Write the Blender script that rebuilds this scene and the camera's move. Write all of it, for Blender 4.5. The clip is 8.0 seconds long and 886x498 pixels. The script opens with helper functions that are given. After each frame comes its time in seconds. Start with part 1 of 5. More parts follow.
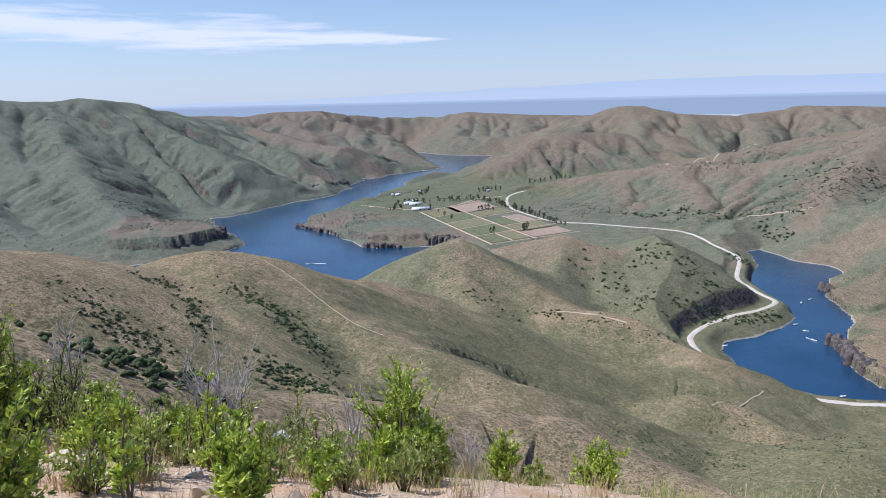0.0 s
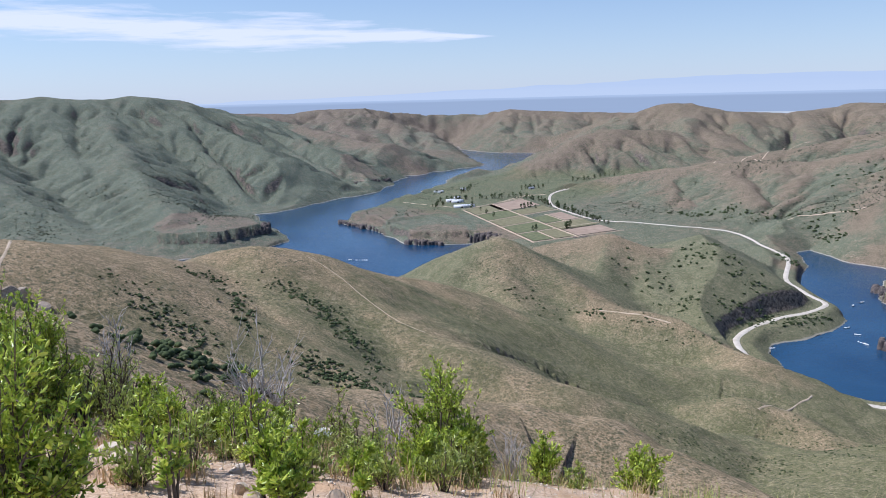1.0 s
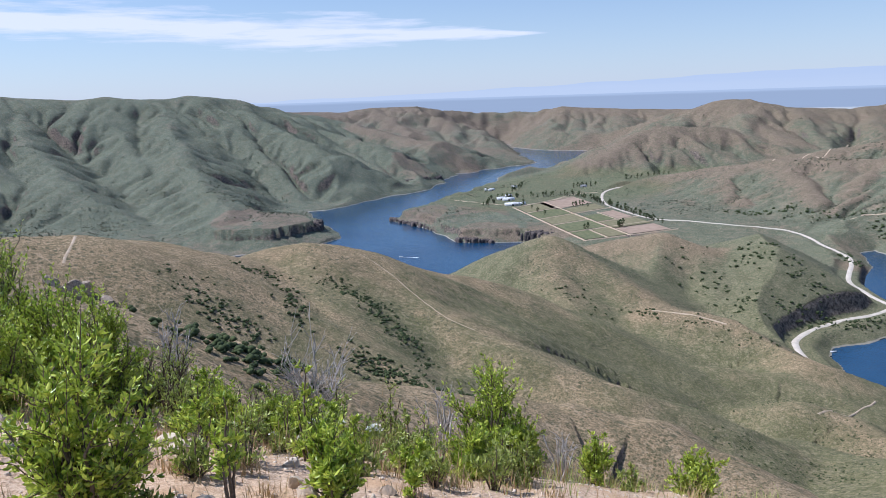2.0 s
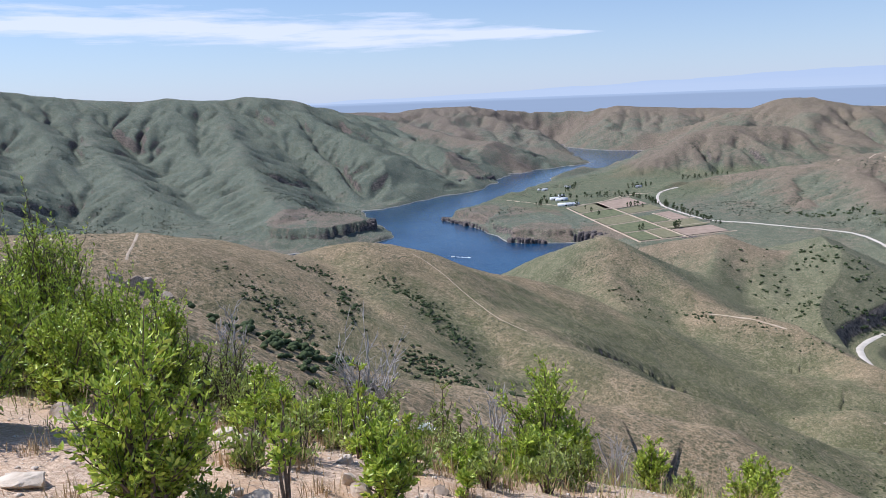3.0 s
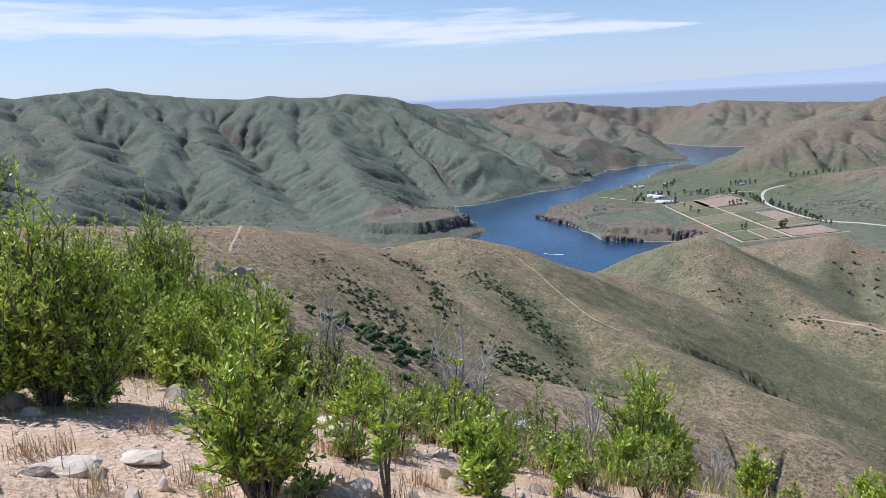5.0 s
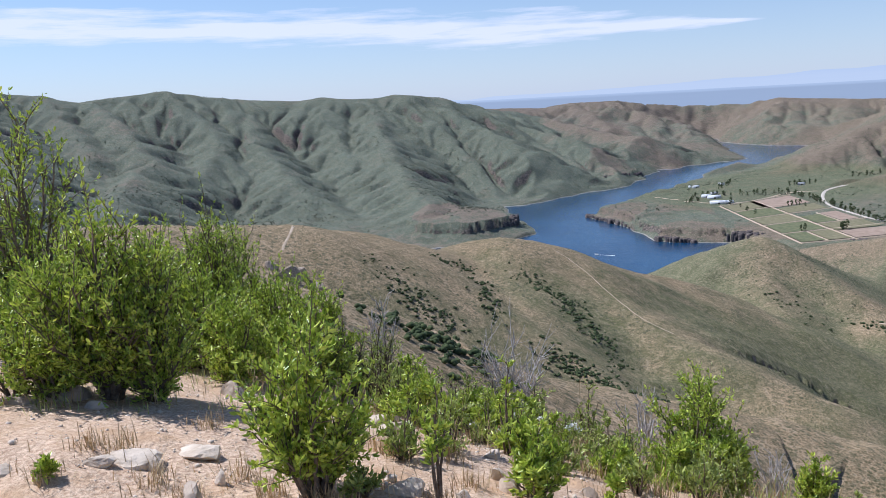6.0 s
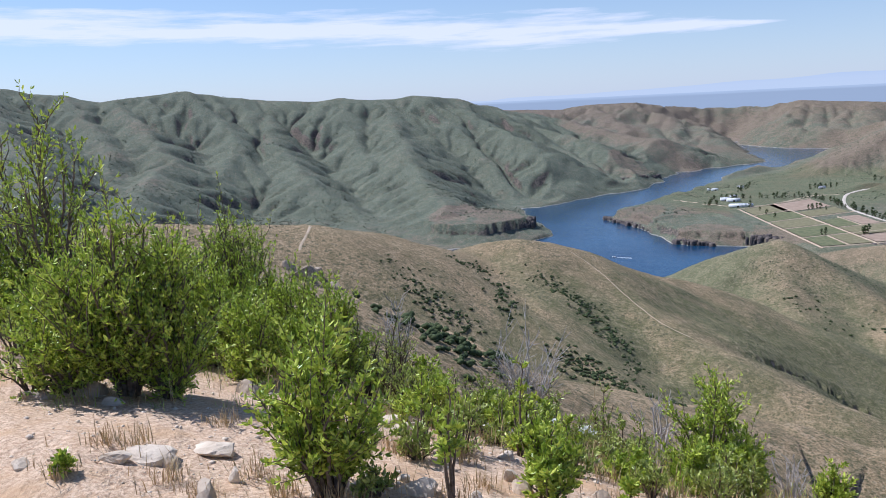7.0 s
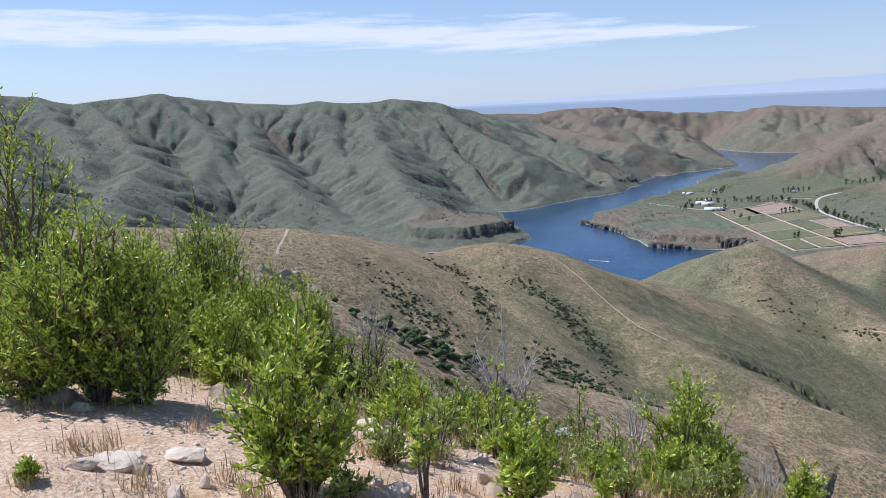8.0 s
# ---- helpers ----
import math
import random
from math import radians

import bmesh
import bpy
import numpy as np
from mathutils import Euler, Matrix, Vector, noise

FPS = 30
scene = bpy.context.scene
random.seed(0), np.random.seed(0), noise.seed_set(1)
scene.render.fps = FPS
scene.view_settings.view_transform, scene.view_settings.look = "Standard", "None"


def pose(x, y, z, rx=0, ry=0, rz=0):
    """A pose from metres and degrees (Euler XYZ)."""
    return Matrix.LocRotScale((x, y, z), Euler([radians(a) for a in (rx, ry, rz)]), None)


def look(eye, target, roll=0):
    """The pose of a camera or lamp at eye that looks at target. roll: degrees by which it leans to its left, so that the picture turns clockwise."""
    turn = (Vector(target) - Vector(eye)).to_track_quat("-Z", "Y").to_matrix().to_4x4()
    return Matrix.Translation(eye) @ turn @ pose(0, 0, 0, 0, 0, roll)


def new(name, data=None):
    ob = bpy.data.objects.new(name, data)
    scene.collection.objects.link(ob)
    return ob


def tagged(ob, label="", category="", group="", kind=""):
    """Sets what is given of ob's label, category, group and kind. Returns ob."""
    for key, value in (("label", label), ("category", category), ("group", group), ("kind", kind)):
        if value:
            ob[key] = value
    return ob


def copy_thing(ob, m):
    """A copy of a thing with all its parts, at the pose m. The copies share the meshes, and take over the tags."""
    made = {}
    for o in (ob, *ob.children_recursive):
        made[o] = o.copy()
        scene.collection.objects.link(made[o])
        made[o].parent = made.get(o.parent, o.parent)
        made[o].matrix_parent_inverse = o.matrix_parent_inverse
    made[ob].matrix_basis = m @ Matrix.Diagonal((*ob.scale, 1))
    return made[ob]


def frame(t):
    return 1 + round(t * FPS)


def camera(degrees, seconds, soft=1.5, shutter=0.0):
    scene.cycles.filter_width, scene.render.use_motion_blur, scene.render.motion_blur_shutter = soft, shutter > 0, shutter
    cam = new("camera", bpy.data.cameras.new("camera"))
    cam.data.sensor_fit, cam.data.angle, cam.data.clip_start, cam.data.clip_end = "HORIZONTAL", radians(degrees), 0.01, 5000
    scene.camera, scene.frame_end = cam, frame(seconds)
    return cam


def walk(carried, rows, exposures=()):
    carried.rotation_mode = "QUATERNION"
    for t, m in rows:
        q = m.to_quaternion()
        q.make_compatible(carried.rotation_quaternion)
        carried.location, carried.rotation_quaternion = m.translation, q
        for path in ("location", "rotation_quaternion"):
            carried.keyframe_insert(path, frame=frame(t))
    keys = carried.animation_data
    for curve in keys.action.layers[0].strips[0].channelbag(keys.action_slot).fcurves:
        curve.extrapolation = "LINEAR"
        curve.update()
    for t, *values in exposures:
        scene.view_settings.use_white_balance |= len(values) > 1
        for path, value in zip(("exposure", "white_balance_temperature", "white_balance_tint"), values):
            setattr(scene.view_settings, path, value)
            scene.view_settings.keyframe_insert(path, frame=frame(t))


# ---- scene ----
cam = camera(61.0, 8.0, soft=0.6)
PATH = [
    (0.0, 0.0, 0.0, 0.0, 78.5, 1.27, -0.26), (0.5, 0.005, -0.003, 0.016, 78.41, 1.27, 1.39), (1.0, -0.002, 0.012, 0.02, 78.38, 1.36, 2.96),
    (1.5, -0.007, 0.017, 0.02, 78.33, 1.53, 4.64), (3.0, -0.033, 0.039, 0.012, 78.44, 2.07, 10.78), (3.5, -0.038, 0.04, 0.012, 78.48, 2.12, 11.95),
    (4.0, -0.05, 0.036, 0.012, 78.4, 2.32, 13.96), (4.5, -0.059, 0.023, 0.019, 78.41, 2.35, 15.78), (6.0, -0.085, 0.013, 0.026, 78.61, 3.01, 21.61),
    (6.5, -0.083, 0.011, 0.028, 78.79, 3.0, 22.45), (7.0, -0.078, 0.018, 0.021, 78.76, 2.78, 22.93), (7.5, -0.072, 0.031, 0.015, 78.78, 2.6, 22.65),
    (8.0, -0.064, 0.038, 0.011, 78.95, 2.53, 21.29)]
walk(cam, [(t, pose(x, y, 260 + z, rx, ry, rz)) for t, x, y, z, rx, ry, rz in PATH], exposures=[(0.0, 0.0, 5600, 14), (8.0, 0.0, 5600, 14)])
# ---- sky, sun ----
scene.view_settings.exposure = 0.0
SUN_FROM = Vector((-0.68, 0.06, 0.95)).normalized()
world = bpy.data.worlds.new("sky")
scene.world = world
world.use_nodes = True
wn, wl = world.node_tree.nodes, world.node_tree.links
wn.clear()
sky = wn.new("ShaderNodeTexSky")
sky.sky_type = "NISHITA"
sky.sun_disc = False
sky.sun_elevation = math.asin(SUN_FROM.z)
sky.sun_rotation = math.atan2(SUN_FROM.x, SUN_FROM.y)
sky.altitude = 900
sky.air_density, sky.dust_density, sky.ozone_density = 1.0, 0.25, 2.5


def wnode(kind, **values):
    n = wn.new(kind)
    for key, value in values.items():
        if key == "operation":
            n.operation = value
        else:
            n.inputs[int(key[1:])].default_value = value
    return n


# thin streak of high cloud: direction to azimuth and elevation, then stretched noise
coord = wn.new("ShaderNodeTexCoord")
sep = wn.new("ShaderNodeSeparateXYZ")
wl.new(coord.outputs["Generated"], sep.inputs[0])


def wmath(op, a, b=None, c=None):
    n = wn.new("ShaderNodeMath")
    n.operation = op
    for i, v in enumerate((a, b, c)):
        if v is None:
            continue
        if isinstance(v, (int, float)):
            n.inputs[i].default_value = v
        else:
            wl.new(v, n.inputs[i])
    return n.outputs[0]


az = wmath("ARCTAN2", sep.outputs[0], sep.outputs[1])
el = wmath("ARCSINE", sep.outputs[2])
comb = wn.new("ShaderNodeCombineXYZ")
wl.new(wmath("MULTIPLY", az, 3.2), comb.inputs[0])
wl.new(wmath("MULTIPLY", el, 34.0), comb.inputs[1])
cn = wn.new("ShaderNodeTexNoise")
cn.inputs["Scale"].default_value, cn.inputs["Detail"].default_value, cn.inputs["Roughness"].default_value = 1.6, 8, 0.6
wl.new(comb.outputs[0], cn.inputs["Vector"])
# the band: centre line and half height change along the azimuth, ending in a point
centre = wmath("ADD", wmath("MULTIPLY", az, -0.036), 0.072)
taper = wmath("SUBTRACT", 0.02, az)
half = wmath("MULTIPLY", wmath("MINIMUM", wmath("MAXIMUM", taper, 0.0), 0.25), 0.075)
band = wmath("SUBTRACT", 1.0, wmath("DIVIDE", wmath("ABSOLUTE", wmath("SUBTRACT", el, centre)), wmath("ADD", half, 0.0005)))
wisp = wmath("ADD", wmath("MULTIPLY", wmath("SUBTRACT", cn.outputs["Fac"], 0.48), 4.0), band)
clear = wmath("MULTIPLY", wmath("MINIMUM", wmath("MAXIMUM", wmath("MULTIPLY", wisp, 1.3), 0.0), 1.0), wmath("MINIMUM", wmath("MAXIMUM", wmath("MULTIPLY", taper, 30.0), 0.0), 1.0))
inside = wmath("MINIMUM", wmath("MAXIMUM", wmath("MULTIPLY", wmath("ADD", band, 1.2), 1.0), 0.0), 1.0)
cover = wmath("MULTIPLY", wmath("MULTIPLY", clear, inside), 0.75)
mixc = wn.new("ShaderNodeMix")
mixc.data_type = "RGBA"
wl.new(cover, mixc.inputs["Factor"])
# thin haze towards the horizon
hazef = wmath("MULTIPLY", wmath("POWER", wmath("SUBTRACT", 1.0, wmath("MINIMUM", wmath("MAXIMUM", el, 0.0), 1.0)), 7.0), 0.7)
mixh = wn.new("ShaderNodeMix")
mixh.data_type = "RGBA"
wl.new(hazef, mixh.inputs["Factor"])
wl.new(sky.outputs[0], mixh.inputs["A"])
mixh.inputs["B"].default_value = (5.0, 5.7, 6.9, 1)
wl.new(mixh.outputs["Result"], mixc.inputs["A"])
mixc.inputs["B"].default_value = (8.3, 8.2, 8.9, 1)
bg = wn.new("ShaderNodeBackground")
bg.inputs["Strength"].default_value = 0.11
wl.new(mixc.outputs["Result"], bg.inputs["Color"])
wo = wn.new("ShaderNodeOutputWorld")
wl.new(bg.outputs[0], wo.inputs[0])
sun_data = bpy.data.lights.new("sun", "SUN")
sun_data.energy, sun_data.angle, sun_data.color = 5.1, radians(0.53), (1.0, 0.95, 0.88)
sun = new("sun", sun_data)
sun.matrix_world = look(SUN_FROM * 50 + Vector((0, 0, 260)), (0, 0, 260))
# ---- materials ----
class Nodes:
    """Short way to write a node material."""
    def __init__(self, name, rough=0.9, spec=0.2):
        self.mat = bpy.data.materials.new(name)
        self.mat.use_nodes = True
        self.n, self.l = self.mat.node_tree.nodes, self.mat.node_tree.links
        self.bsdf = self.n["Principled BSDF"]
        self.bsdf.inputs["Roughness"].default_value = rough
        self.bsdf.inputs["Specular IOR Level"].default_value = spec
        self.geo = self.n.new("ShaderNodeNewGeometry")

    def put(self, value, socket):
        if isinstance(value, (int, float)):
            socket.default_value = value
        elif isinstance(value, tuple):
            socket.default_value = (*value, 1) if len(value) == 3 else value
        else:
            self.l.new(value, socket)

    def noise(self, scale, detail=4, rough=0.55, vec=None):
        n = self.n.new("ShaderNodeTexNoise")
        n.inputs["Scale"].default_value, n.inputs["Detail"].default_value, n.inputs["Roughness"].default_value = scale, detail, rough
        self.l.new(vec or self.geo.outputs["Position"], n.inputs["Vector"])
        return n.outputs["Fac"]

    def voronoi(self, scale, vec=None):
        n = self.n.new("ShaderNodeTexVoronoi")
        n.inputs["Scale"].default_value = scale
        self.l.new(vec or self.geo.outputs["Position"], n.inputs["Vector"])
        return n.outputs["Distance"]

    def math(self, op, a, b=0.0):
        n = self.n.new("ShaderNodeMath")
        n.operation = op
        self.put(a, n.inputs[0])
        self.put(b, n.inputs[1])
        return n.outputs[0]

    def ramp(self, value, a, b, lo=0.0, hi=1.0):
        n = self.n.new("ShaderNodeMapRange")
        n.interpolation_type = "SMOOTHSTEP"
        self.put(value, n.inputs[0])
        for i, v in enumerate((a, b, lo, hi)):
            n.inputs[i + 1].default_value = v
        return n.outputs[0]

    def mix(self, f, a, b, kind="MIX"):
        n = self.n.new("ShaderNodeMix")
        n.data_type, n.blend_type = "RGBA", kind
        self.put(f, n.inputs["Factor"])
        self.put(a, n.inputs["A"])
        self.put(b, n.inputs["B"])
        return n.outputs["Result"]

    def bump(self, height, strength, distance):
        n = self.n.new("ShaderNodeBump")
        n.inputs["Strength"].default_value, n.inputs["Distance"].default_value = strength, distance
        self.l.new(height, n.inputs["Height"])
        self.l.new(n.outputs[0], self.bsdf.inputs["Normal"])

    def color(self, value):
        self.put(value, self.bsdf.inputs["Base Color"])
        return self.mat

    def attr(self, name):
        n = self.n.new("ShaderNodeAttribute")
        n.attribute_name = name
        s = self.n.new("ShaderNodeSeparateColor")
        self.l.new(n.outputs["Color"], s.inputs[0])
        return (*s.outputs[:3], n.outputs["Alpha"])


def ground_material():
    g = Nodes("hill_ground", 0.95, 0.1)
    cover = g.attr("cover")
    tan, far_haze, dirt, wet = cover
    big, mid = g.noise(0.012, 5), g.noise(0.07, 6, 0.7)
    fine, tuft = g.noise(0.45, 5, 0.75), g.noise(2.6, 4, 0.7)
    dry = g.ramp(g.math("ADD", tan, g.math("ADD", g.math("MULTIPLY", g.math("SUBTRACT", big, 0.5), 1.1), g.math("MULTIPLY", g.math("SUBTRACT", mid, 0.5), 1.1))), 0.2, 0.85)
    grass = g.mix(g.ramp(mid, 0.3, 0.7), (0.148, 0.148, 0.066), (0.25, 0.23, 0.12))
    straw = g.mix(g.ramp(mid, 0.3, 0.7), (0.30, 0.215, 0.122), (0.46, 0.33, 0.20))
    col = g.mix(dry, grass, straw)
    # distance haze put into the base colour: bluish green and greyed brown
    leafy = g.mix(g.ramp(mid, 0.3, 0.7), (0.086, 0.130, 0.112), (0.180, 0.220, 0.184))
    hazy_brown = g.mix(g.ramp(mid, 0.3, 0.7), (0.168, 0.126, 0.117), (0.275, 0.205, 0.180))
    col = g.mix(far_haze, col, g.mix(dry, leafy, hazy_brown))
    col = g.mix(wet, col, g.mix(mid, (0.07, 0.12, 0.04), (0.17, 0.19, 0.08)))
    # low brush: dark dots, thicker in patches, from sage clumps down to single tussocks
    patch, patch2 = g.noise(0.03, 4, 0.6), g.noise(0.05, 4, 0.6)
    far_dots = g.math("MULTIPLY", g.ramp(g.voronoi(0.11), 0.42, 0.25), g.ramp(g.noise(0.008, 4, 0.65), 0.45, 0.58))
    col = g.mix(g.math("MULTIPLY", g.math("MULTIPLY", far_dots, far_haze), 0.75), col, (0.06, 0.075, 0.055))
    dots = g.math("MULTIPLY", g.ramp(g.voronoi(0.34), 0.36, 0.22), g.ramp(patch, 0.40, 0.58))
    dots2 = g.math("MULTIPLY", g.ramp(g.voronoi(0.95), 0.4, 0.25), g.ramp(patch2, 0.32, 0.52))
    col = g.mix(g.math("MULTIPLY", dots, 0.8), col, (0.065, 0.075, 0.045))
    col = g.mix(g.math("MULTIPLY", dots2, 0.7), col, (0.08, 0.085, 0.045))
    col = g.mix(g.ramp(g.voronoi(1.0), 0.45, 0.22, 0.0, 0.75), col, (0.09, 0.088, 0.042))
    col = g.mix(g.ramp(fine, 0.47, 0.57, 0.0, 0.45), col, (0.09, 0.095, 0.055))
    col = g.mix(g.ramp(fine, 0.48, 0.38, 0.0, 0.36), col, (0.47, 0.38, 0.27))
    col = g.mix(g.ramp(tuft, 0.48, 0.6, 0.0, 0.55), col, (0.085, 0.075, 0.035))
    col = g.mix(g.ramp(tuft, 0.46, 0.36, 0.0, 0.35), col, (0.50, 0.41, 0.27))
    # bare rock where the land is steep
    nz = g.n.new("ShaderNodeSeparateXYZ")
    g.l.new(g.geo.outputs["Normal"], nz.inputs[0])
    rock = g.mix(g.ramp(g.noise(0.25, 6, 0.75), 0.35, 0.65), (0.055, 0.048, 0.045), (0.29, 0.24, 0.195))
    steep = g.ramp(g.math("ADD", nz.outputs[2], g.math("MULTIPLY", g.math("SUBTRACT", g.noise(0.16, 6, 0.75), 0.5), 0.4)), 0.72, 0.60)
    col = g.mix(steep, col, rock)
    # pale ring left by the water
    pz = g.n.new("ShaderNodeSeparateXYZ")
    g.l.new(g.geo.outputs["Position"], pz.inputs[0])
    col = g.mix(g.math("MULTIPLY", g.ramp(g.math("ADD", pz.outputs[2], g.math("MULTIPLY", g.noise(0.05, 4), 2.4)), 2.6, 1.7), 0.55), col, (0.5, 0.45, 0.38))
    # bare decomposed granite on the look-out
    speck = g.noise(38, 3, 0.8)
    gravel = g.mix(g.ramp(speck, 0.3, 0.7), (0.40, 0.265, 0.17), (0.74, 0.56, 0.40))
    gravel = g.mix(g.ramp(g.noise(2.2, 5), 0.45, 0.7), gravel, (0.52, 0.34, 0.20))
    gravel = g.mix(g.ramp(g.voronoi(60), 0.0, 0.25, 0.5, 0.0), gravel, (0.14, 0.10, 0.07))
    col = g.mix(dirt, col, gravel)
    grassy = g.math("MULTIPLY", g.math("ADD", fine, g.math("MULTIPLY", tuft, 0.35)), g.math("SUBTRACT", 0.75, g.math("MULTIPLY", dirt, 0.72)))
    grassy = g.math("ADD", grassy, g.math("MULTIPLY", steep, g.math("MULTIPLY", g.noise(0.22, 6, 0.75), 5.0)))
    g.bump(g.math("ADD", grassy, g.math("ADD", g.math("MULTIPLY", g.noise(9, 4, 0.7), 0.06), g.math("MULTIPLY", speck, 0.012))), 0.9, 0.7)
    return g.color(col)


def water_material():
    g = Nodes("lake_water", 0.12, 0.5)
    g.bsdf.inputs["IOR"].default_value = 1.33
    g.bump(g.math("ADD", g.noise(0.35, 4, 0.6), g.math("MULTIPLY", g.noise(0.02, 3), 2.0)), 0.35, 0.6)
    return g.color(g.mix(g.ramp(g.noise(0.006, 4), 0.35, 0.65), (0.012, 0.045, 0.10), (0.02, 0.065, 0.13)))


def plain(name, a, b, scale=3.0, rough=0.85, bump=0.0, spec=0.2):
    g = Nodes(name, rough, spec)
    f = g.noise(scale, 5, 0.6)
    if bump:
        g.bump(g.noise(scale * 4, 4, 0.65), 0.6, bump)
    return g.color(g.mix(g.ramp(f, 0.3, 0.7), a, b))


GROUND = ground_material()
WATER = water_material()

ROADMAT = plain("pale_gravel_road", (0.50, 0.44, 0.36), (0.62, 0.56, 0.48), 0.2)
TRAIL = plain("worn_dirt", (0.40, 0.31, 0.21), (0.56, 0.45, 0.33), 0.3)
BASALT = plain("basalt", (0.045, 0.04, 0.043), (0.19, 0.155, 0.135), 0.22, 0.9, 0.8)
SHRUB = plain("hill_shrub", (0.035, 0.052, 0.022), (0.09, 0.115, 0.045), 0.6)
SAGEBRUSH = plain("grey_sagebrush", (0.06, 0.07, 0.045), (0.11, 0.12, 0.075), 0.4)
WHITE = plain("white_metal", (0.72, 0.72, 0.72), (0.8, 0.8, 0.8), 0.5, 0.6)
GREYROOF = plain("grey_roof", (0.25, 0.25, 0.27), (0.4, 0.4, 0.42), 0.4, 0.6)
FOAM = plain("foam", (0.7, 0.75, 0.8), (0.85, 0.88, 0.9), 0.3)
ROCK = plain("pale_granite", (0.48, 0.38, 0.28), (0.76, 0.65, 0.52), 6.0, 0.9, 0.02)
DARKROCK = plain("weathered_rock", (0.24, 0.19, 0.14), (0.50, 0.41, 0.32), 6.0, 0.9, 0.02)
BARK = plain("grey_brown_bark", (0.10, 0.075, 0.055), (0.22, 0.17, 0.13), 30.0)
DEADWOOD = plain("bleached_twig", (0.36, 0.33, 0.31), (0.56, 0.51, 0.48), 20.0)
DARKTWIG = plain("dark_twig", (0.06, 0.045, 0.04), (0.13, 0.10, 0.08), 20.0)
DRYGRASS = plain("dry_grass", (0.40, 0.28, 0.14), (0.62, 0.47, 0.27), 8.0)
PETAL = plain("white_petal", (0.75, 0.75, 0.68), (0.85, 0.85, 0.8), 20.0)


def leaf_material(name, a, b):
    g = Nodes(name, 0.33, 0.5)
    rnd = g.geo.outputs["Random Per Island"]
    col = g.mix(g.ramp(rnd, 0.0, 1.0), a, b)
    g.color(col)
    tr = g.n.new("ShaderNodeBsdfTranslucent")
    g.l.new(g.mix(0.6, col, (0.30, 0.42, 0.03)), tr.inputs["Color"])
    mx = g.n.new("ShaderNodeMixShader")
    mx.inputs[0].default_value = 0.28
    g.l.new(g.bsdf.outputs[0], mx.inputs[1])
    g.l.new(tr.outputs[0], mx.inputs[2])
    g.l.new(mx.outputs[0], g.n["Material Output"].inputs["Surface"])
    return g.mat


LEAF = leaf_material("fresh_leaf", (0.20, 0.30, 0.03), (0.70, 0.76, 0.12))
LEAFDARK = leaf_material("dull_leaf", (0.22, 0.27, 0.06), (0.50, 0.54, 0.15))
COLS, R1, R2, R3 = 740, 330, 320, 110
# ---- shape of the land: ridges, lake and slopes ----
def gnoise(x, y, seed=0):
    """Smooth gradient noise on arrays, about -0.7 to 0.7."""
    xi, yi = np.floor(x).astype(np.int64), np.floor(y).astype(np.int64)
    fx, fy = x - xi, y - yi
    u, v = fx * fx * fx * (fx * (fx * 6 - 15) + 10), fy * fy * fy * (fy * (fy * 6 - 15) + 10)

    def corner(dx, dy):
        h = ((xi + dx) * 374761393 + (yi + dy) * 668265263 + seed * 1442695041) & 0x7FFFFFFF
        h = ((h ^ (h >> 13)) * 1274126177) & 0x7FFFFFFF
        a = ((h ^ (h >> 16)) & 0xFFFF) * (2 * math.pi / 65536)
        return np.cos(a) * (fx - dx) + np.sin(a) * (fy - dy)
    a, b, c, d = corner(0, 0), corner(1, 0), corner(0, 1), corner(1, 1)
    return (a + u * (b - a)) + v * ((c + u * (d - c)) - (a + u * (b - a)))


def fnoise(x, y, seed=0, octaves=3):
    out, amp = 0.0, 1.0
    for k in range(octaves):
        out = out + amp * gnoise(x * 2 ** k + 17.3 * k, y * 2 ** k - 9.1 * k, seed + k)
        amp *= 0.5
    return out


def step(a, b, x):
    t = np.clip((x - a) / (b - a), 0, 1)
    return t * t * (3 - 2 * t)


def soft(x, k):
    return k * np.logaddexp(0, x / k)


RIDGES = []


def ridge(slope, round_, gully, tan, *pts):
    """A crest through points (x, y, z): fall per metre on both sides, radius of the crest, gully wave (wavelength, depth), dryness of its grass."""
    RIDGES.append((slope, round_, gully, tan, np.array(pts, float)))


# near spur
ridge(0.5, 22, (60, 0.1), 0.9, (-58, 72, 242), (-55, 79, 239), (-52, 85, 235), (-44, 96, 228), (-40, 104, 221), (-29, 118, 212), (-18, 134, 204), (-5, 150, 195), (7, 155, 190.5), (20, 154, 187.5), (31, 147, 184), (44, 133, 182.5), (54, 119, 183), (66, 98, 186))
# grassy main ridge with the trail
ridge(0.5, 20, (70, 0.07), 0.9, (-235, 217, 218), (-207, 250, 213), (-185, 279, 209), (-178, 313, 200), (-173, 338, 192), (-157, 390, 173), (-142, 406, 178), (-129, 410, 179), (-113, 425, 173), (-94, 460, 156), (-59, 517, 132))
# falling arm of the main ridge
ridge(0.5, 18, (70, 0.07), 0.6, (-60, 517, 132), (-27, 529, 114), (-3, 540, 93), (27, 544, 70), (65, 541, 44), (130, 524, 30), (198, 481, 20))
# middle spur of the main ridge
ridge(0.52, 9, (50, 0.15), 0.55, (-107, 427, 170), (-68, 389, 155), (-30, 354, 144), (-3, 335, 140), (29, 319, 132))
# steep spur of the main ridge
ridge(0.55, 6, (40, 0.2), 0.45, (-130, 408, 179), (-124, 375, 171), (-94, 327, 163), (-63, 283, 155), (-41, 259, 150))
# shrubby spur
ridge(0.55, 8, (40, 0.2), 0.4, (-156, 388, 174), (-144, 341, 169), (-110, 290, 166))
